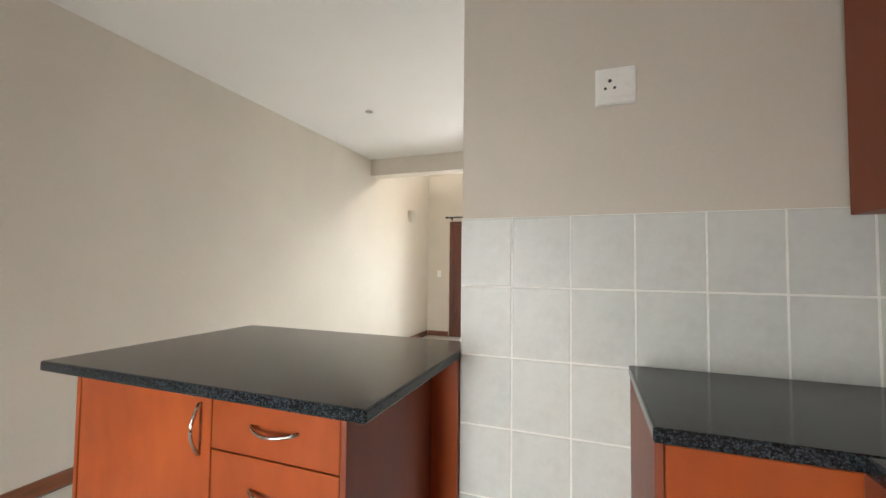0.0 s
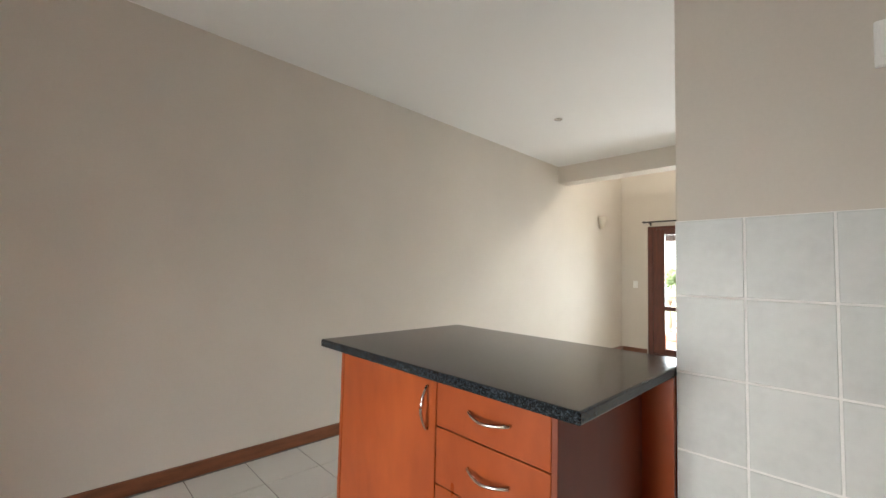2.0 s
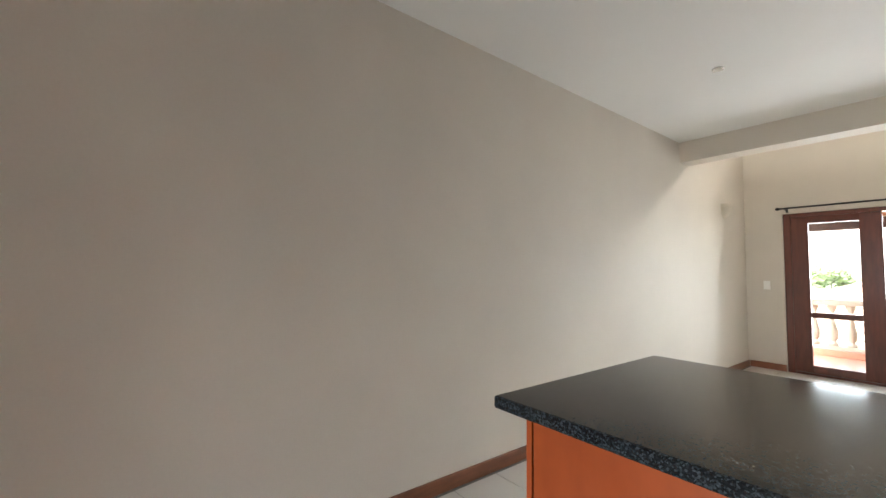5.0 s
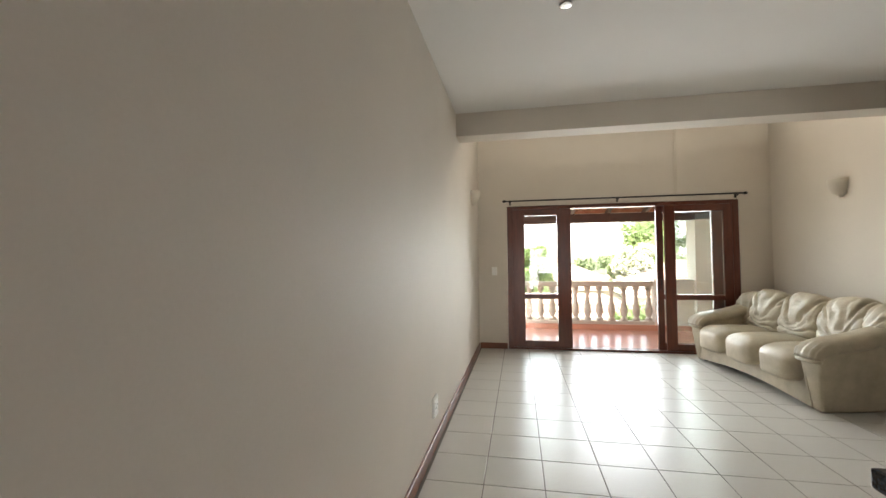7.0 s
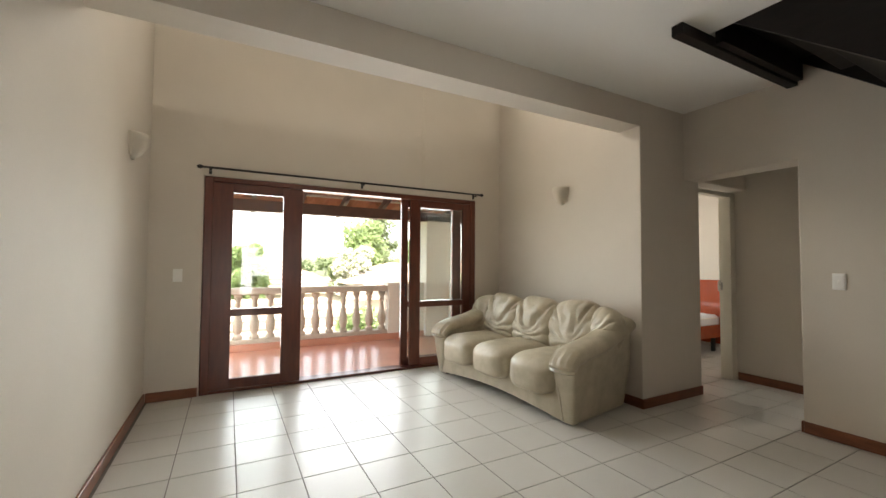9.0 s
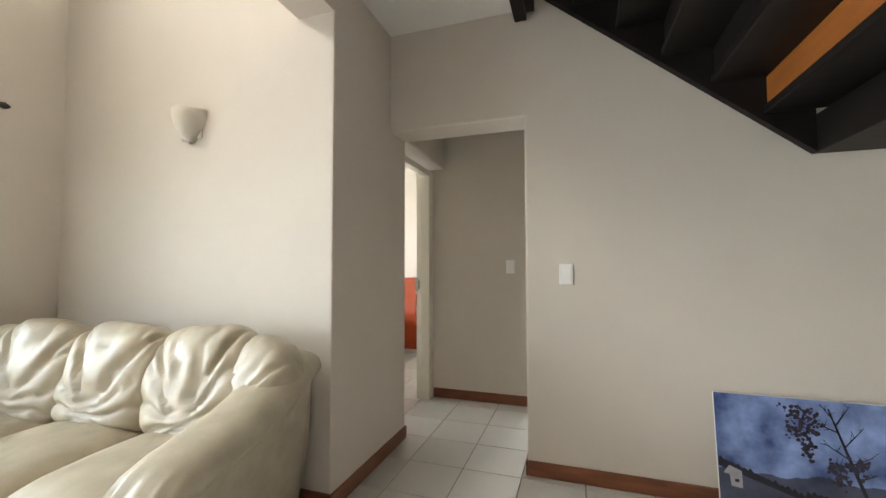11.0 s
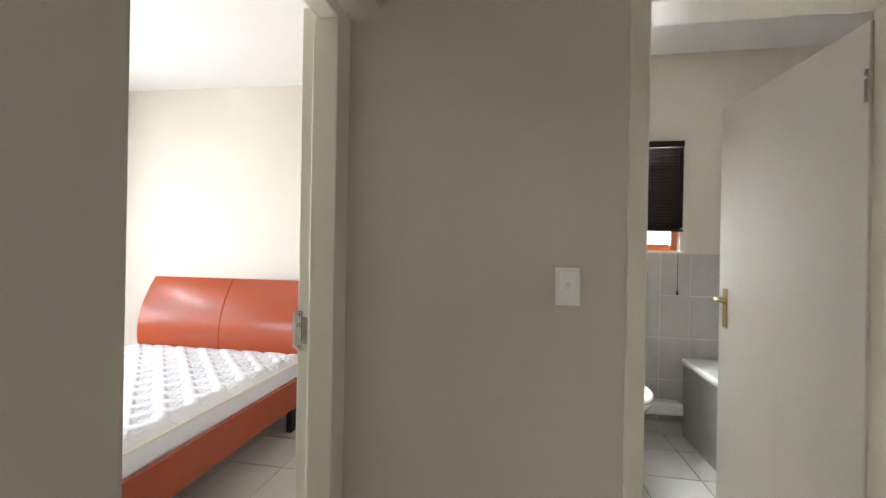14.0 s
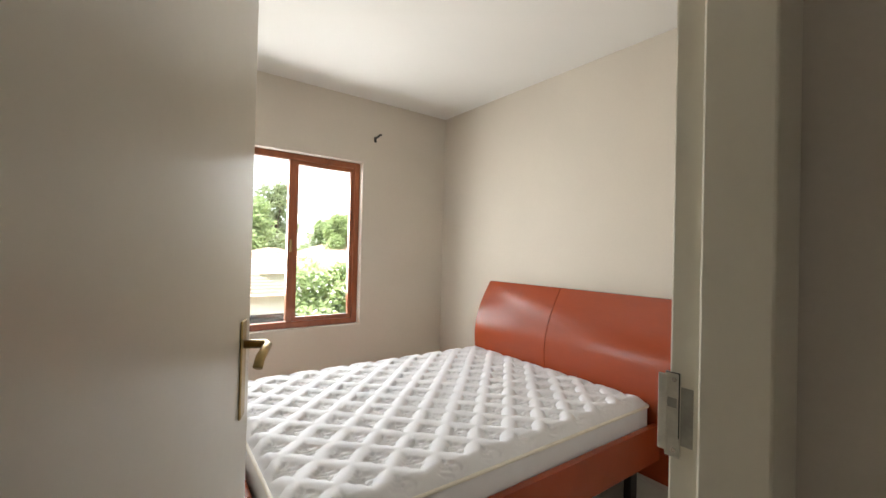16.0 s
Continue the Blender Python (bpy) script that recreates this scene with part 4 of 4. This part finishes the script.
def quilt(x, y):
    p = 0.182
    a, b = (x + y * 1.0) / p, (x - y * 1.0) / p
    ca, cb2 = a - math.floor(a) - 0.5, b - math.floor(b) - 0.5
    # broad padded rolls cross between sunken ribbed squares
    ta, tb2 = (0.5 - abs(ca)) / 0.25, (0.5 - abs(cb2)) / 0.25
    roll = max(math.sqrt(max(0.0, 1 - ta * ta)), math.sqrt(max(0.0, 1 - tb2 * tb2)))
    h = 0.015 * roll
    flat_part = max(0.0, 1 - roll / 0.75)
    if flat_part:
        if ca + cb2 < 0.04:
            h += 0.0030 * flat_part ** 0.4 * math.sin((x * 0.35 + y) * 2 * math.pi / 0.019)
        else:
            h += 0.005 * abs(math.sin((ca - cb2) * 11 + 0.5)) * flat_part ** 0.5
    return h + 0.003 * noise.noise(Vector((x * 9, y * 9, 0)))


NX, NY = 420, 330
bm = bmesh.new()
grid = []
for i in range(NX + 1):
    row = []
    for j in range(NY + 1):
        x, y = MX0 + (MX1 - MX0) * i / NX, MY0 + (MY1 - MY0) * j / NY
        e = min(x - MX0, MX1 - x, y - MY0, MY1 - y)
        drop = 0.03 * max(0, 1 - e / 0.06) ** 2
        row.append(bm.verts.new((x, y, MZ1 - 0.012 + quilt(x, y) * min(1, e / 0.03) - drop)))
    grid.append(row)
for i in range(NX):
    for j in range(NY):
        bm.faces.new((grid[i][j], grid[i + 1][j], grid[i + 1][j + 1], grid[i][j + 1]))
part("quilted_top", bm, TICKING, mat, smooth=True)
part("side_border", boxed(MX0, MX1, MY0, MY1, MZ0, MZ1 - 0.04, 0.02, 3), TICKING, mat, smooth=True)


def piping(z):
    pts = []
    r = 0.03
    for cx, cy, a0 in ((MX1 - r, MY1 - r, 0), (MX0 + r, MY1 - r, 90), (MX0 + r, MY0 + r, 180), (MX1 - r, MY0 + r, 270)):
        for k in range(6):
            a = radians(a0 + 18 * k)
            pts.append((cx + (r + 0.004) * math.cos(a), cy + (r + 0.004) * math.sin(a), z))
    pts.append(pts[0])
    part("piping", bent_tube(bmesh.new(), pts, 0.007, 8), PIPING, mat, smooth=True)


piping(MZ1 - 0.045)
piping(MZ0 + 0.02)
part("sewn_label", boxed(MX0 - 0.003, MX0 - 0.0005, 6.95, 7.12, 0.36, 0.45), PLASTIC, mat, "white sewn-on maker label")
for k in range(4):
    part("label_bar", boxed(MX0 - 0.0045, MX0 - 0.003, 6.945, 7.06 - 0.02 * k, 0.43 - 0.017 * k, 0.437 - 0.017 * k), BLACK, mat, "dark printed line")

# ---- bedroom window ----
def window(name, at, w, h, wood, label, axis="x", mull=()):
    ob = thing(name, at, label, "window", kind="structure", turn=0 if axis == "x" else -90)
    f = 0.05
    for b in ((0, f, 0, h), (w - f, w, 0, h), (f, w - f, 0, f), (f, w - f, h - f, h)):
        part("window_frame", boxed(b[0], b[1], -0.03, 0.03, b[2], b[3], 0.004, 1), wood, ob)
    edges = [f] + [v for mm in mull for v in (mm - 0.022, mm + 0.022)] + [w - f]
    for mm in mull:
        part("mullion", boxed(mm - 0.022, mm + 0.022, -0.028, 0.028, f, h - f, 0.004, 1), wood, ob)
    for a, b in zip(edges[::2], edges[1::2]):
        part("pane", boxed(a, b, -0.003, 0.003, f, h - f), GLASS, ob).visible_shadow = False
    return ob


bw = window("window_2", (5.0, BEDY + 0.09, 0.605), 1.389, 1.425, WINWOOD, "varnished wooden bedroom window with two lights", mull=(0.80,))
part("sash", box(box(box(boxed(0.823, 0.855, -0.02, 0.02, 0.052, 1.374), 1.306, 1.338, -0.02, 0.02, 0.052, 1.374), 0.855, 1.306, -0.02, 0.02, 0.052, 0.085), 0.855, 1.306, -0.02, 0.02, 1.341, 1.374), WINWOOD, bw)
part("window_latch", boxed(0.792, 0.808, -0.05, -0.028, 0.62, 0.72, 0.004), BRASS, bw)
br = thing("curtain_bracket", (6.50, BEDY, 2.26), "small black iron curtain rod bracket", "bracket")
part("plate", boxed(-0.012, 0.012, -0.006, 0, -0.03, 0.02, 0.002), BLACK, br)
part("arm", bent_tube(bmesh.new(), [(0, -0.003, 0.005), (0, -0.07, 0.008), (0.0, -0.085, 0.02), (0.02, -0.085, 0.02)], 0.008), BLACK, br)

# ---- bathroom ----
bth = thing("door_3", (0, 0, 0), "cream flush bathroom door standing open", "door", kind="structure")
for b in ((FARX - 0.012, FARX + 0.13, 5.06, 5.115, 0, 2.08), (FARX - 0.012, FARX + 0.13, 4.335, 4.39, 0, 2.08), (FARX - 0.012, FARX + 0.13, 4.39, 5.06, 2.027, 2.08)):
    part("frame", boxed(*b, 0.004, 2), CREAM, bth)
lf = new("door_leaf")
lf.parent = bth
lf.matrix_world = pose(FARX + 0.125, 4.40, 0, 0, 0, 2.5)
part("panel", boxed(0, 0.79, -0.04, 0, 0.008, 2.0, 0.003, 1), MATTPAINT, lf)
part("backplate", boxed(0.715, 0.752, 0, 0.005, 0.93, 1.12, 0.002, 1), BRASS, lf, "brass lock plate")
part("handle", bent_tube(bmesh.new(), [(0.734, 0, 1.07), (0.734, 0.045, 1.07), (0.72, 0.052, 1.07), (0.64, 0.052, 1.065)], 0.009), BRASS, lf, "brass lever handle", smooth=True)
for z in (0.25, 1.75):
    part("hinge", tube(bmesh.new(), (0.0, 0.006, z), (0.0, 0.006, z + 0.1), 0.008), CHROME, lf)
window("window_3", (BATHX + 0.06, 4.95, 1.30), 0.68, 0.76, WINWOOD, "small varnished bathroom window under a blind", "y", mull=(0.34,))
bl = thing("venetian_blind", (BATHX, 4.62, 0), "dark brown venetian blind half lowered", "blind")
part("headrail", boxed(-0.03, 0.02, -0.365, 0.365, 2.04, 2.085, 0.003, 1), BLIND, bl)
for k in range(26):
    z = 2.035 - 0.0225 * k
    bm = boxed(-0.022, 0.022, -0.365, 0.365, -0.0015, 0.0015)
    bmesh.ops.transform(bm, matrix=Matrix.Translation((-0.005, 0, z)) @ Matrix.Rotation(radians(52), 4, "Y"), verts=bm.verts)
    part("slat", bm, BLIND, bl)
part("bottom_rail", boxed(-0.025, 0.015, -0.365, 0.365, 1.44, 1.458, 0.003, 1), BLIND, bl)
part("cord", tube(bmesh.new(), (-0.03, -0.33, 1.02), (-0.03, -0.33, 2.05), 0.002, 6), BLIND, bl)
part("cord_knob", lathe(bmesh.new(), [(0.003, 0), (0.009, -0.03), (0.006, -0.04)], (-0.03, -0.33, 1.03), 8), BLIND, bl)

toilet = thing("toilet", (7.43, 4.775, 0), "white porcelain close-coupled toilet", "toilet")
part("cistern", boxed(-0.20, 0, -0.20, 0.20, 0.42, 0.84, 0.025, 3), PORCELAIN, toilet, smooth=False)
part("cistern_lid", boxed(-0.215, 0, -0.21, 0.21, 0.84, 0.875, 0.012, 2), PORCELAIN, toilet)
bm = bmesh.new()
rows = []
for z, cx, rx, ry in ((0.002, -0.30, 0.16, 0.10), (0.06, -0.30, 0.15, 0.095), (0.16, -0.31, 0.115, 0.08), (0.25, -0.33, 0.16, 0.12), (0.33, -0.37, 0.235, 0.17), (0.39, -0.40, 0.26, 0.185), (0.41, -0.40, 0.255, 0.18)):
    rows.append([bm.verts.new((cx + rx * math.cos(2 * math.pi * i / 28), ry * math.sin(2 * math.pi * i / 28), z)) for i in range(28)])
for a, b in zip(rows, rows[1:]):
    for i in range(28):
        bm.faces.new((a[i], a[(i + 1) % 28], b[(i + 1) % 28], b[i]))
bm.faces.new(rows[0][::-1])
bm.faces.new(rows[-1])
part("bowl", bm, PORCELAIN, toilet, smooth=True)
bm = bmesh.new()
lathe(bm, [(0.17, 0), (0.19, 0.006), (0.19, 0.022), (0.175, 0.034), (0.02, 0.040)], seg=28)
bmesh.ops.transform(bm, matrix=Matrix.Translation((-0.41, 0, 0.412)) @ Matrix.Diagonal((1.4, 1.0, 1, 1)), verts=bm.verts)
part("seat_lid", bm, PORCELAIN, toilet, smooth=True)
part("flush_handle", bent_tube(bmesh.new(), [(-0.20, -0.14, 0.78), (-0.225, -0.14, 0.78), (-0.23, -0.10, 0.775)], 0.008), CHROME, toilet)

bathtub = thing("bathtub", (0, 0, 0), "white bathtub in a grey tiled surround", "bathtub")
tb = boxed(6.35, 7.43, 3.3, 4.24, 0.0, 0.50)
part("surround", tb, BTILE, bathtub)
rim = boxed(6.33, 7.434, 3.29, 4.26, 0.50, 0.545, 0.015, 2)
part("rim", rim, PORCELAIN, bathtub)
part("pipe_box", boxed(7.33, 7.43, 4.265, 4.56, 0.16, 0.25, 0.02), PORCELAIN, bathtub)
structure("wall_tiles_bath", boxed(7.4295, 7.449, 3.2, BEAMY, 0.0, 1.287), BGROUT, "pale grout behind the bathroom tiles", "wall tiles")

# ---- balcony ----
structure("balcony_floor", boxed(-0.4, 4.3, 8.22, 10.3, -0.25, -0.012), TERRA, "polished red-painted balcony floor", "balcony floor")
structure("balcony_kerb", boxed(-0.4, 4.05, 9.93, 10.17, -0.012, 0.09, 0.01), TERRA, "low red-painted kerb under the balusters", "kerb")
bal = thing("balustrade", (0, 10.05, 0), "cast balustrade of bottle-shaped balusters along the balcony", "balustrade")
part("top_rail", boxed(-0.4, 3.0, -0.09, 0.09, 0.79, 0.88, 0.012), BALUSTER, bal)
part("bottom_rail", boxed(-0.4, 3.0, -0.08, 0.08, 0.09, 0.15, 0.008), BALUSTER, bal)
bp = [(0.062, 0.15), (0.062, 0.20), (0.045, 0.205), (0.038, 0.225), (0.052, 0.25), (0.068, 0.32), (0.066, 0.38), (0.048, 0.47), (0.034, 0.56), (0.030, 0.62), (0.042, 0.64), (0.042, 0.66), (0.034, 0.68), (0.045, 0.72), (0.058, 0.74), (0.058, 0.79)]
first = None
for k in range(16):
    x = -0.30 + 0.215 * k
    if first is None:
        first = part("baluster", lathe(bmesh.new(), bp, seg=14), BALUSTER, bal, smooth=True)
        first.location = (x, 0, 0)
    else:
        o = new("baluster", first.data)
        o.parent, o.location = bal, (x, 0, 0)
structure("balcony_parapet", boxed(3.0, 4.3, 9.94, 10.16, 0.0, 0.92, 0.01), RENDERWHITE, "solid plastered parapet at the balcony corner", "parapet")
structure("balcony_side_parapet", boxed(4.1, 4.3, 8.23, 9.94, 0.0, 0.92, 0.01), RENDERWHITE, "plastered parapet along the balcony side", "parapet")
col = thing("column", (3.9, 10.05, 0), "square cream plastered balcony column", "column", kind="structure")
part("shaft", boxed(-0.24, 0.24, -0.2, 0.2, 0.0, 2.1, 0.01), RENDERWHITE, col)
for z in (1.0, 1.45):
    part("band", boxed(-0.243, 0.243, -0.203, 0.203, z, z + 0.012), RENDERWHITE, col)

roof = thing("balcony_roof", (0, 0, 0), "lean-to clay tile roof on dark rafters", "roof", kind="structure")
part("edge_beam", boxed(-0.6, 4.6, 9.85, 9.98, 1.98, 2.14, 0.006), BEAMDARK, roof)
for k in range(8):
    x = -0.4 + 0.66 * k
    bm = bmesh.new()
    extrude(bm, [(8.23, 2.74), (10.5, 2.02), (10.5, 2.12), (8.23, 2.84)], x, x + 0.06, "x")
    part("rafter", bm, BEAMDARK, roof)
for k in range(7):
    y = 8.35 + 0.33 * k
    z = 2.84 - (y - 8.23) * 0.317
    part("batten", boxed(-0.6, 4.6, y, y + 0.04, z, z + 0.03), RENDERWHITE, roof)
tile_mesh = None
for r in range(7):
    for c in range(22):
        y = 8.25 + 0.33 * r
        x = -0.6 + 0.24 * c
        if tile_mesh is None:
            bm = bmesh.new()
            rows = []
            for j in range(2):
                rows.append([(bm.verts.new((0.25 * i / 10, 0.37 * j, 0.035 * math.sin(math.pi * 2 * i / 10) - 0.317 * 0.37 * j + 0.02)), bm.verts.new((0.25 * i / 10, 0.37 * j, 0.035 * math.sin(math.pi * 2 * i / 10) - 0.317 * 0.37 * j + 0.035))) for i in range(11)])
            for i in range(10):
                for s in (0, 1):
                    q = (rows[0][i][s], rows[0][i + 1][s], rows[1][i + 1][s], rows[1][i][s])
                    bm.faces.new(q if s else q[::-1])
                bm.faces.new((rows[1][i][0], rows[1][i + 1][0], rows[1][i + 1][1], rows[1][i][1]))
            tile_mesh = finish("roof_tile", bm, ROOFTILE, True)
        o = new("roof_tile", tile_mesh)
        o.parent, o.location = roof, (x, y, 2.88 - (y - 8.23) * 0.317)

# ---- outside ----
structure("ground", boxed(-900, 900, 10.5, 1800, -3.4, -3.0), GRASS, "green garden land running to the horizon", "ground")


def house(at, w, d, h, roof_h, mat, label, turn=0):
    ob = thing("house", at, label, "house", "neighbouring houses", turn=turn)
    part("wall", boxed(-w / 2, w / 2, -d / 2, d / 2, 0, h), RENDERWHITE, ob)
    bm = bmesh.new()
    e = 0.5
    lo = [bm.verts.new(p) for p in ((-w / 2 - e, -d / 2 - e, h), (w / 2 + e, -d / 2 - e, h), (w / 2 + e, d / 2 + e, h), (-w / 2 - e, d / 2 + e, h))]
    a, b = bm.verts.new((-w / 2 + d / 2, 0, h + roof_h)), bm.verts.new((w / 2 - d / 2, 0, h + roof_h))
    for f in ((lo[0], lo[1], b, a), (lo[2], lo[3], a, b), (lo[1], lo[2], b), (lo[3], lo[0], a), (lo[3], lo[2], lo[1], lo[0])):
        bm.faces.new(f)
    rf = part("roof", bm, mat, ob)
    n = 9
    for k in range(1, n):
        z = h + roof_h * k / n
        s = 1 - k / n
        part("tile_course", boxed(-w / 2 - e * s + (d / 2) * (1 - s), w / 2 + e * s - (d / 2) * (1 - s), -(d / 2 + e) * s - 0.06, -(d / 2 + e) * s + 0.02, z - 0.02, z + 0.05), mat, rf)
    for k in range(3):
        x = -w / 2 + w * (k + 0.5) / 3
        wd = part("window", boxed(x - 0.6, x + 0.6, -d / 2 - 0.04, -d / 2 + 0.02, h * 0.35, h * 0.8), BEAMDARK, ob)
        part("pane", boxed(x - 0.5, x + 0.5, -d / 2 - 0.05, -d / 2 - 0.041, h * 0.38, h * 0.77), GLASS, wd)
    return ob


house((1.5, 31, -3.0), 11, 9, 2.6, 2.1, PALEROOF, "cream house with a pale hipped tile roof")
house((14.0, 31, -3.0), 8, 7, 3.0, 1.6, PALEROOF, "cream house with a pale tiled roof among trees")
house((9.6, 27, -3.0), 6.5, 6, 3.2, 1.1, PALEROOF, "white house with a low hipped roof below the bedroom")
house((6.7, 19.6, -3.0), 2.9, 2.4, 2.9, 0.75, PALEROOF, "small white outbuilding with a tiled roof")
house((1.0, 17.5, -3.6), 12, 7, 2.1, 1.6, PALEROOF, "pale tiled neighbouring roof below the balcony")
house((22, 45, -3.0), 13, 9, 2.8, 2.0, PALEROOF, "cream house farther down the slope")


def tree(at, height, width, leaf_mat, label, seed, n=9000, size=0.11, blossom=0):
    rnd = random.Random(seed)
    ob = thing("tree", at, label, "tree", "garden trees")
    bm = bmesh.new()
    th = height * 0.45
    fork = Vector((0.03 * width, 0, th))
    tube(bm, (0, 0, 0), fork * 0.5 + Vector((0.02 * width, 0, 0)), 0.026 * height, 9, 0.020 * height)
    tube(bm, fork * 0.5 + Vector((0.02 * width, 0, 0)), fork, 0.020 * height, 9, 0.014 * height)
    blobs = []
    for k in range(14):
        a = 2.4 * k + rnd.uniform(-0.5, 0.5)
        z = (0.40 + 0.50 * (k + 0.5) / 14) * height
        r = rnd.uniform(0.18, 0.40) * width * math.sqrt(max(0.1, 1.15 - z / height))
        p = Vector((r * math.cos(a), r * math.sin(a), z))
        start = Vector((0.03 * width, 0, th * rnd.uniform(0.65, 1)))
        bend = start.lerp(p, 0.5) + Vector((0, 0, 0.06 * height))
        tube(bm, start, bend, 0.010 * height, 6, 0.006 * height)
        tube(bm, bend, p, 0.006 * height, 6, 0.002 * height)
        blobs.append((p, rnd.uniform(0.13, 0.23) * width))
    part("trunk", bm, BARK, ob)

    def crown(name, mat, count, leaf_size, skin):
        verts, faces = [], []
        for _ in range(count):
            c, r = rnd.choice(blobs)
            d = Vector((rnd.gauss(0, 1), rnd.gauss(0, 1), rnd.gauss(0, 0.75))).normalized() * r * rnd.random() ** skin
            d *= 1 + 0.45 * noise.noise((c + d) * (3.0 / width))
            p = c + d
            u = (Vector((rnd.gauss(0, 1), rnd.gauss(0, 1), rnd.gauss(0, 0.6))) + d * (0.8 / r)).normalized()
            w = u.orthogonal().normalized()
            s = leaf_size * rnd.uniform(0.6, 1.5)
            i = len(verts)
            verts += [p - u * s, p + w * s * 0.5, p + u * s, p - w * s * 0.5]
            faces.append((i, i + 1, i + 2, i + 3))
        me = bpy.data.meshes.new(name)
        me.from_pydata(verts, [], faces)
        me.materials.append(mat)
        cr = new(name, me)
        cr.parent = ob

    crown("crown", leaf_mat, n, size, 0.4)
    if blossom:
        crown("blossom", BLOSSOM, blossom, size * 0.8, 0.15)
    return ob


tree((8.8, 31, -3.0), 7.5, 4.4, LEAF, "broad leafy green garden tree", 3)
tree((6.6, 27, -3.0), 5.0, 2.3, LEAFDARK, "rounded olive bush at the foot of a taller tree", 11)
tree((7.05, 26.2, -3.0), 5.3, 3.2, LEAFPALE, "pale blossoming garden tree", 4, blossom=5000)
tree((1.45, 25.5, -3.0), 5.4, 2.5, LEAF, "round leafy green tree", 15, 12000)
tree((14.8, 31, -3.0), 7.2, 3.4, LEAF, "leafy tree beside the houses", 7)
tree((11.6, 36, -3.0), 9.6, 4.4, LEAFDARK, "tall leafy tree behind the roofs", 6)
tree((16.2, 38, -3.0), 7.2, 4.6, LEAF, "leafy tree on the far side of the gardens", 12)
tree((8.05, 14.6, -3.0), 4.2, 2.2, LEAF, "leafy flowering bush outside the bedroom window", 8, 9000, 0.06, 900)
tree((3.4, 13.2, -3.0), 3.2, 1.8, LEAF, "low garden shrub below the balcony", 9, 5000, 0.07)
for k in range(14):
    tree((-60 + 13 * k + 4 * math.sin(k * 2.3), 150 + 12 * math.sin(k * 1.7), -3.0), 5.5 + 1.2 * math.sin(k), 11, LEAFDARK, "distant tree on the horizon", 20 + k, 900, 0.5)

# ---- tiles ----
P, TX, TY = 0.34, 0.37, 5.05
bm = bmesh.new()
g, b = 0.0030, 0.0012
lo = [bm.verts.new((x, y, -0.008)) for x, y in ((g, g), (P - g, g), (P - g, P - g), (g, P - g))]
md = [bm.verts.new((x, y, -0.0005)) for x, y in ((g, g), (P - g, g), (P - g, P - g), (g, P - g))]
hi = [bm.verts.new((x, y, 0.0)) for x, y in ((g + b, g + b), (P - g - b, g + b), (P - g - b, P - g - b), (g + b, P - g - b))]
for i in range(4):
    k = (i + 1) % 4
    bm.faces.new((lo[i], lo[k], md[k], md[i]))
    bm.faces.new((md[i], md[k], hi[k], hi[i]))
bm.faces.new(hi)
floor_tile = finish("tile", bm, TILE)
floor_ob = bpy.data.objects["floor"]
spots = []
for i in range(-2, 22):
    for j in range(-23, 12):
        x, y = TX + P * i, TY + P * j
        cx, cy = x + P / 2, y + P / 2
        if cx < 0 or cy > (8.17 if cx < 4.0 else 9.1) or cx > (4.0 if cy < 2.7 else 7.7) or cy < -2.3:
            continue
        near = (cx < 4.6 and cy > 3.3) or (4.5 < cx < 5.8 and 4.6 < cy < 6.0)
        spots.append((0 if near else 1, x, y))
spots.sort()
rest_v, rest_f = [], []
src = [v.co.copy() for v in floor_tile.vertices]
pol = [tuple(p.vertices) for p in floor_tile.polygons]
for k, (_, x, y) in enumerate(spots):
    if k < 300:
        o = new("tile", floor_tile)
        o.parent, o.location = floor_ob, (x, y, 0)
    else:
        n0 = len(rest_v)
        rest_v += [(v.x + x, v.y + y, v.z) for v in src]
        rest_f += [tuple(q + n0 for q in p) for p in pol]
me = bpy.data.meshes.new("tile_field")
me.from_pydata(rest_v, [], rest_f)
me.materials.append(TILE)
field = new("tile_field", me)
field.parent = floor_ob
tagged(field, kind="stuff")

# kitchen wall tiles
def tile_mesh_of(name, w, h, mat, depth=0.007):
    bm = bmesh.new()
    box(bm, 0.003, w - 0.003, -depth, 0.0, 0.003, h - 0.003)
    top = [e for e in bm.edges if all(v.co.y < -depth * 0.9 for v in e.verts)]
    bmesh.ops.bevel(bm, geom=top, offset=0.002, segments=1, affect="EDGES")
    return finish(name, bm, mat)


kw = bpy.data.objects["wall_kitchen"]
structure("kitchen_tile_bed", boxed(TILEX + 0.001, 3.85, TILEY - 0.009, TILEY - 0.0005, 0.0, 1.452), WGROUT, "white grout behind the kitchen tiles", "grout")
full = tile_mesh_of("wall_tile", 0.209, 0.262, WTILE)
first_col = tile_mesh_of("wall_tile", 0.199, 0.262, WTILE)
for r in range(6):
    z = 1.453 - 0.262 * (r + 1)
    if z < -0.2:
        continue
    for c in range(8):
        x = TILEX if c == 0 else TILEX + 0.199 + 0.209 * (c - 1)
        if x > 3.7 or z < 0:
            continue
        o = new("wall_tile", first_col if c == 0 else full)
        o.parent, o.location = kw, (x, TILEY - 0.0035, z)
bt = tile_mesh_of("bath_tile", 0.20, 0.30, BTILE)
bwall = bpy.data.objects["wall_tiles_bath"]
for r in range(5):
    for c in range(9):
        z = 1.285 - 0.30 * (r + 1) if r < 4 else None
        if z is None:
            continue
        o = new("bath_tile", bt)
        o.parent = bwall
        o.matrix_world = pose(7.4345, 5.2 - 0.20 * c, z, 0, 0, -90)
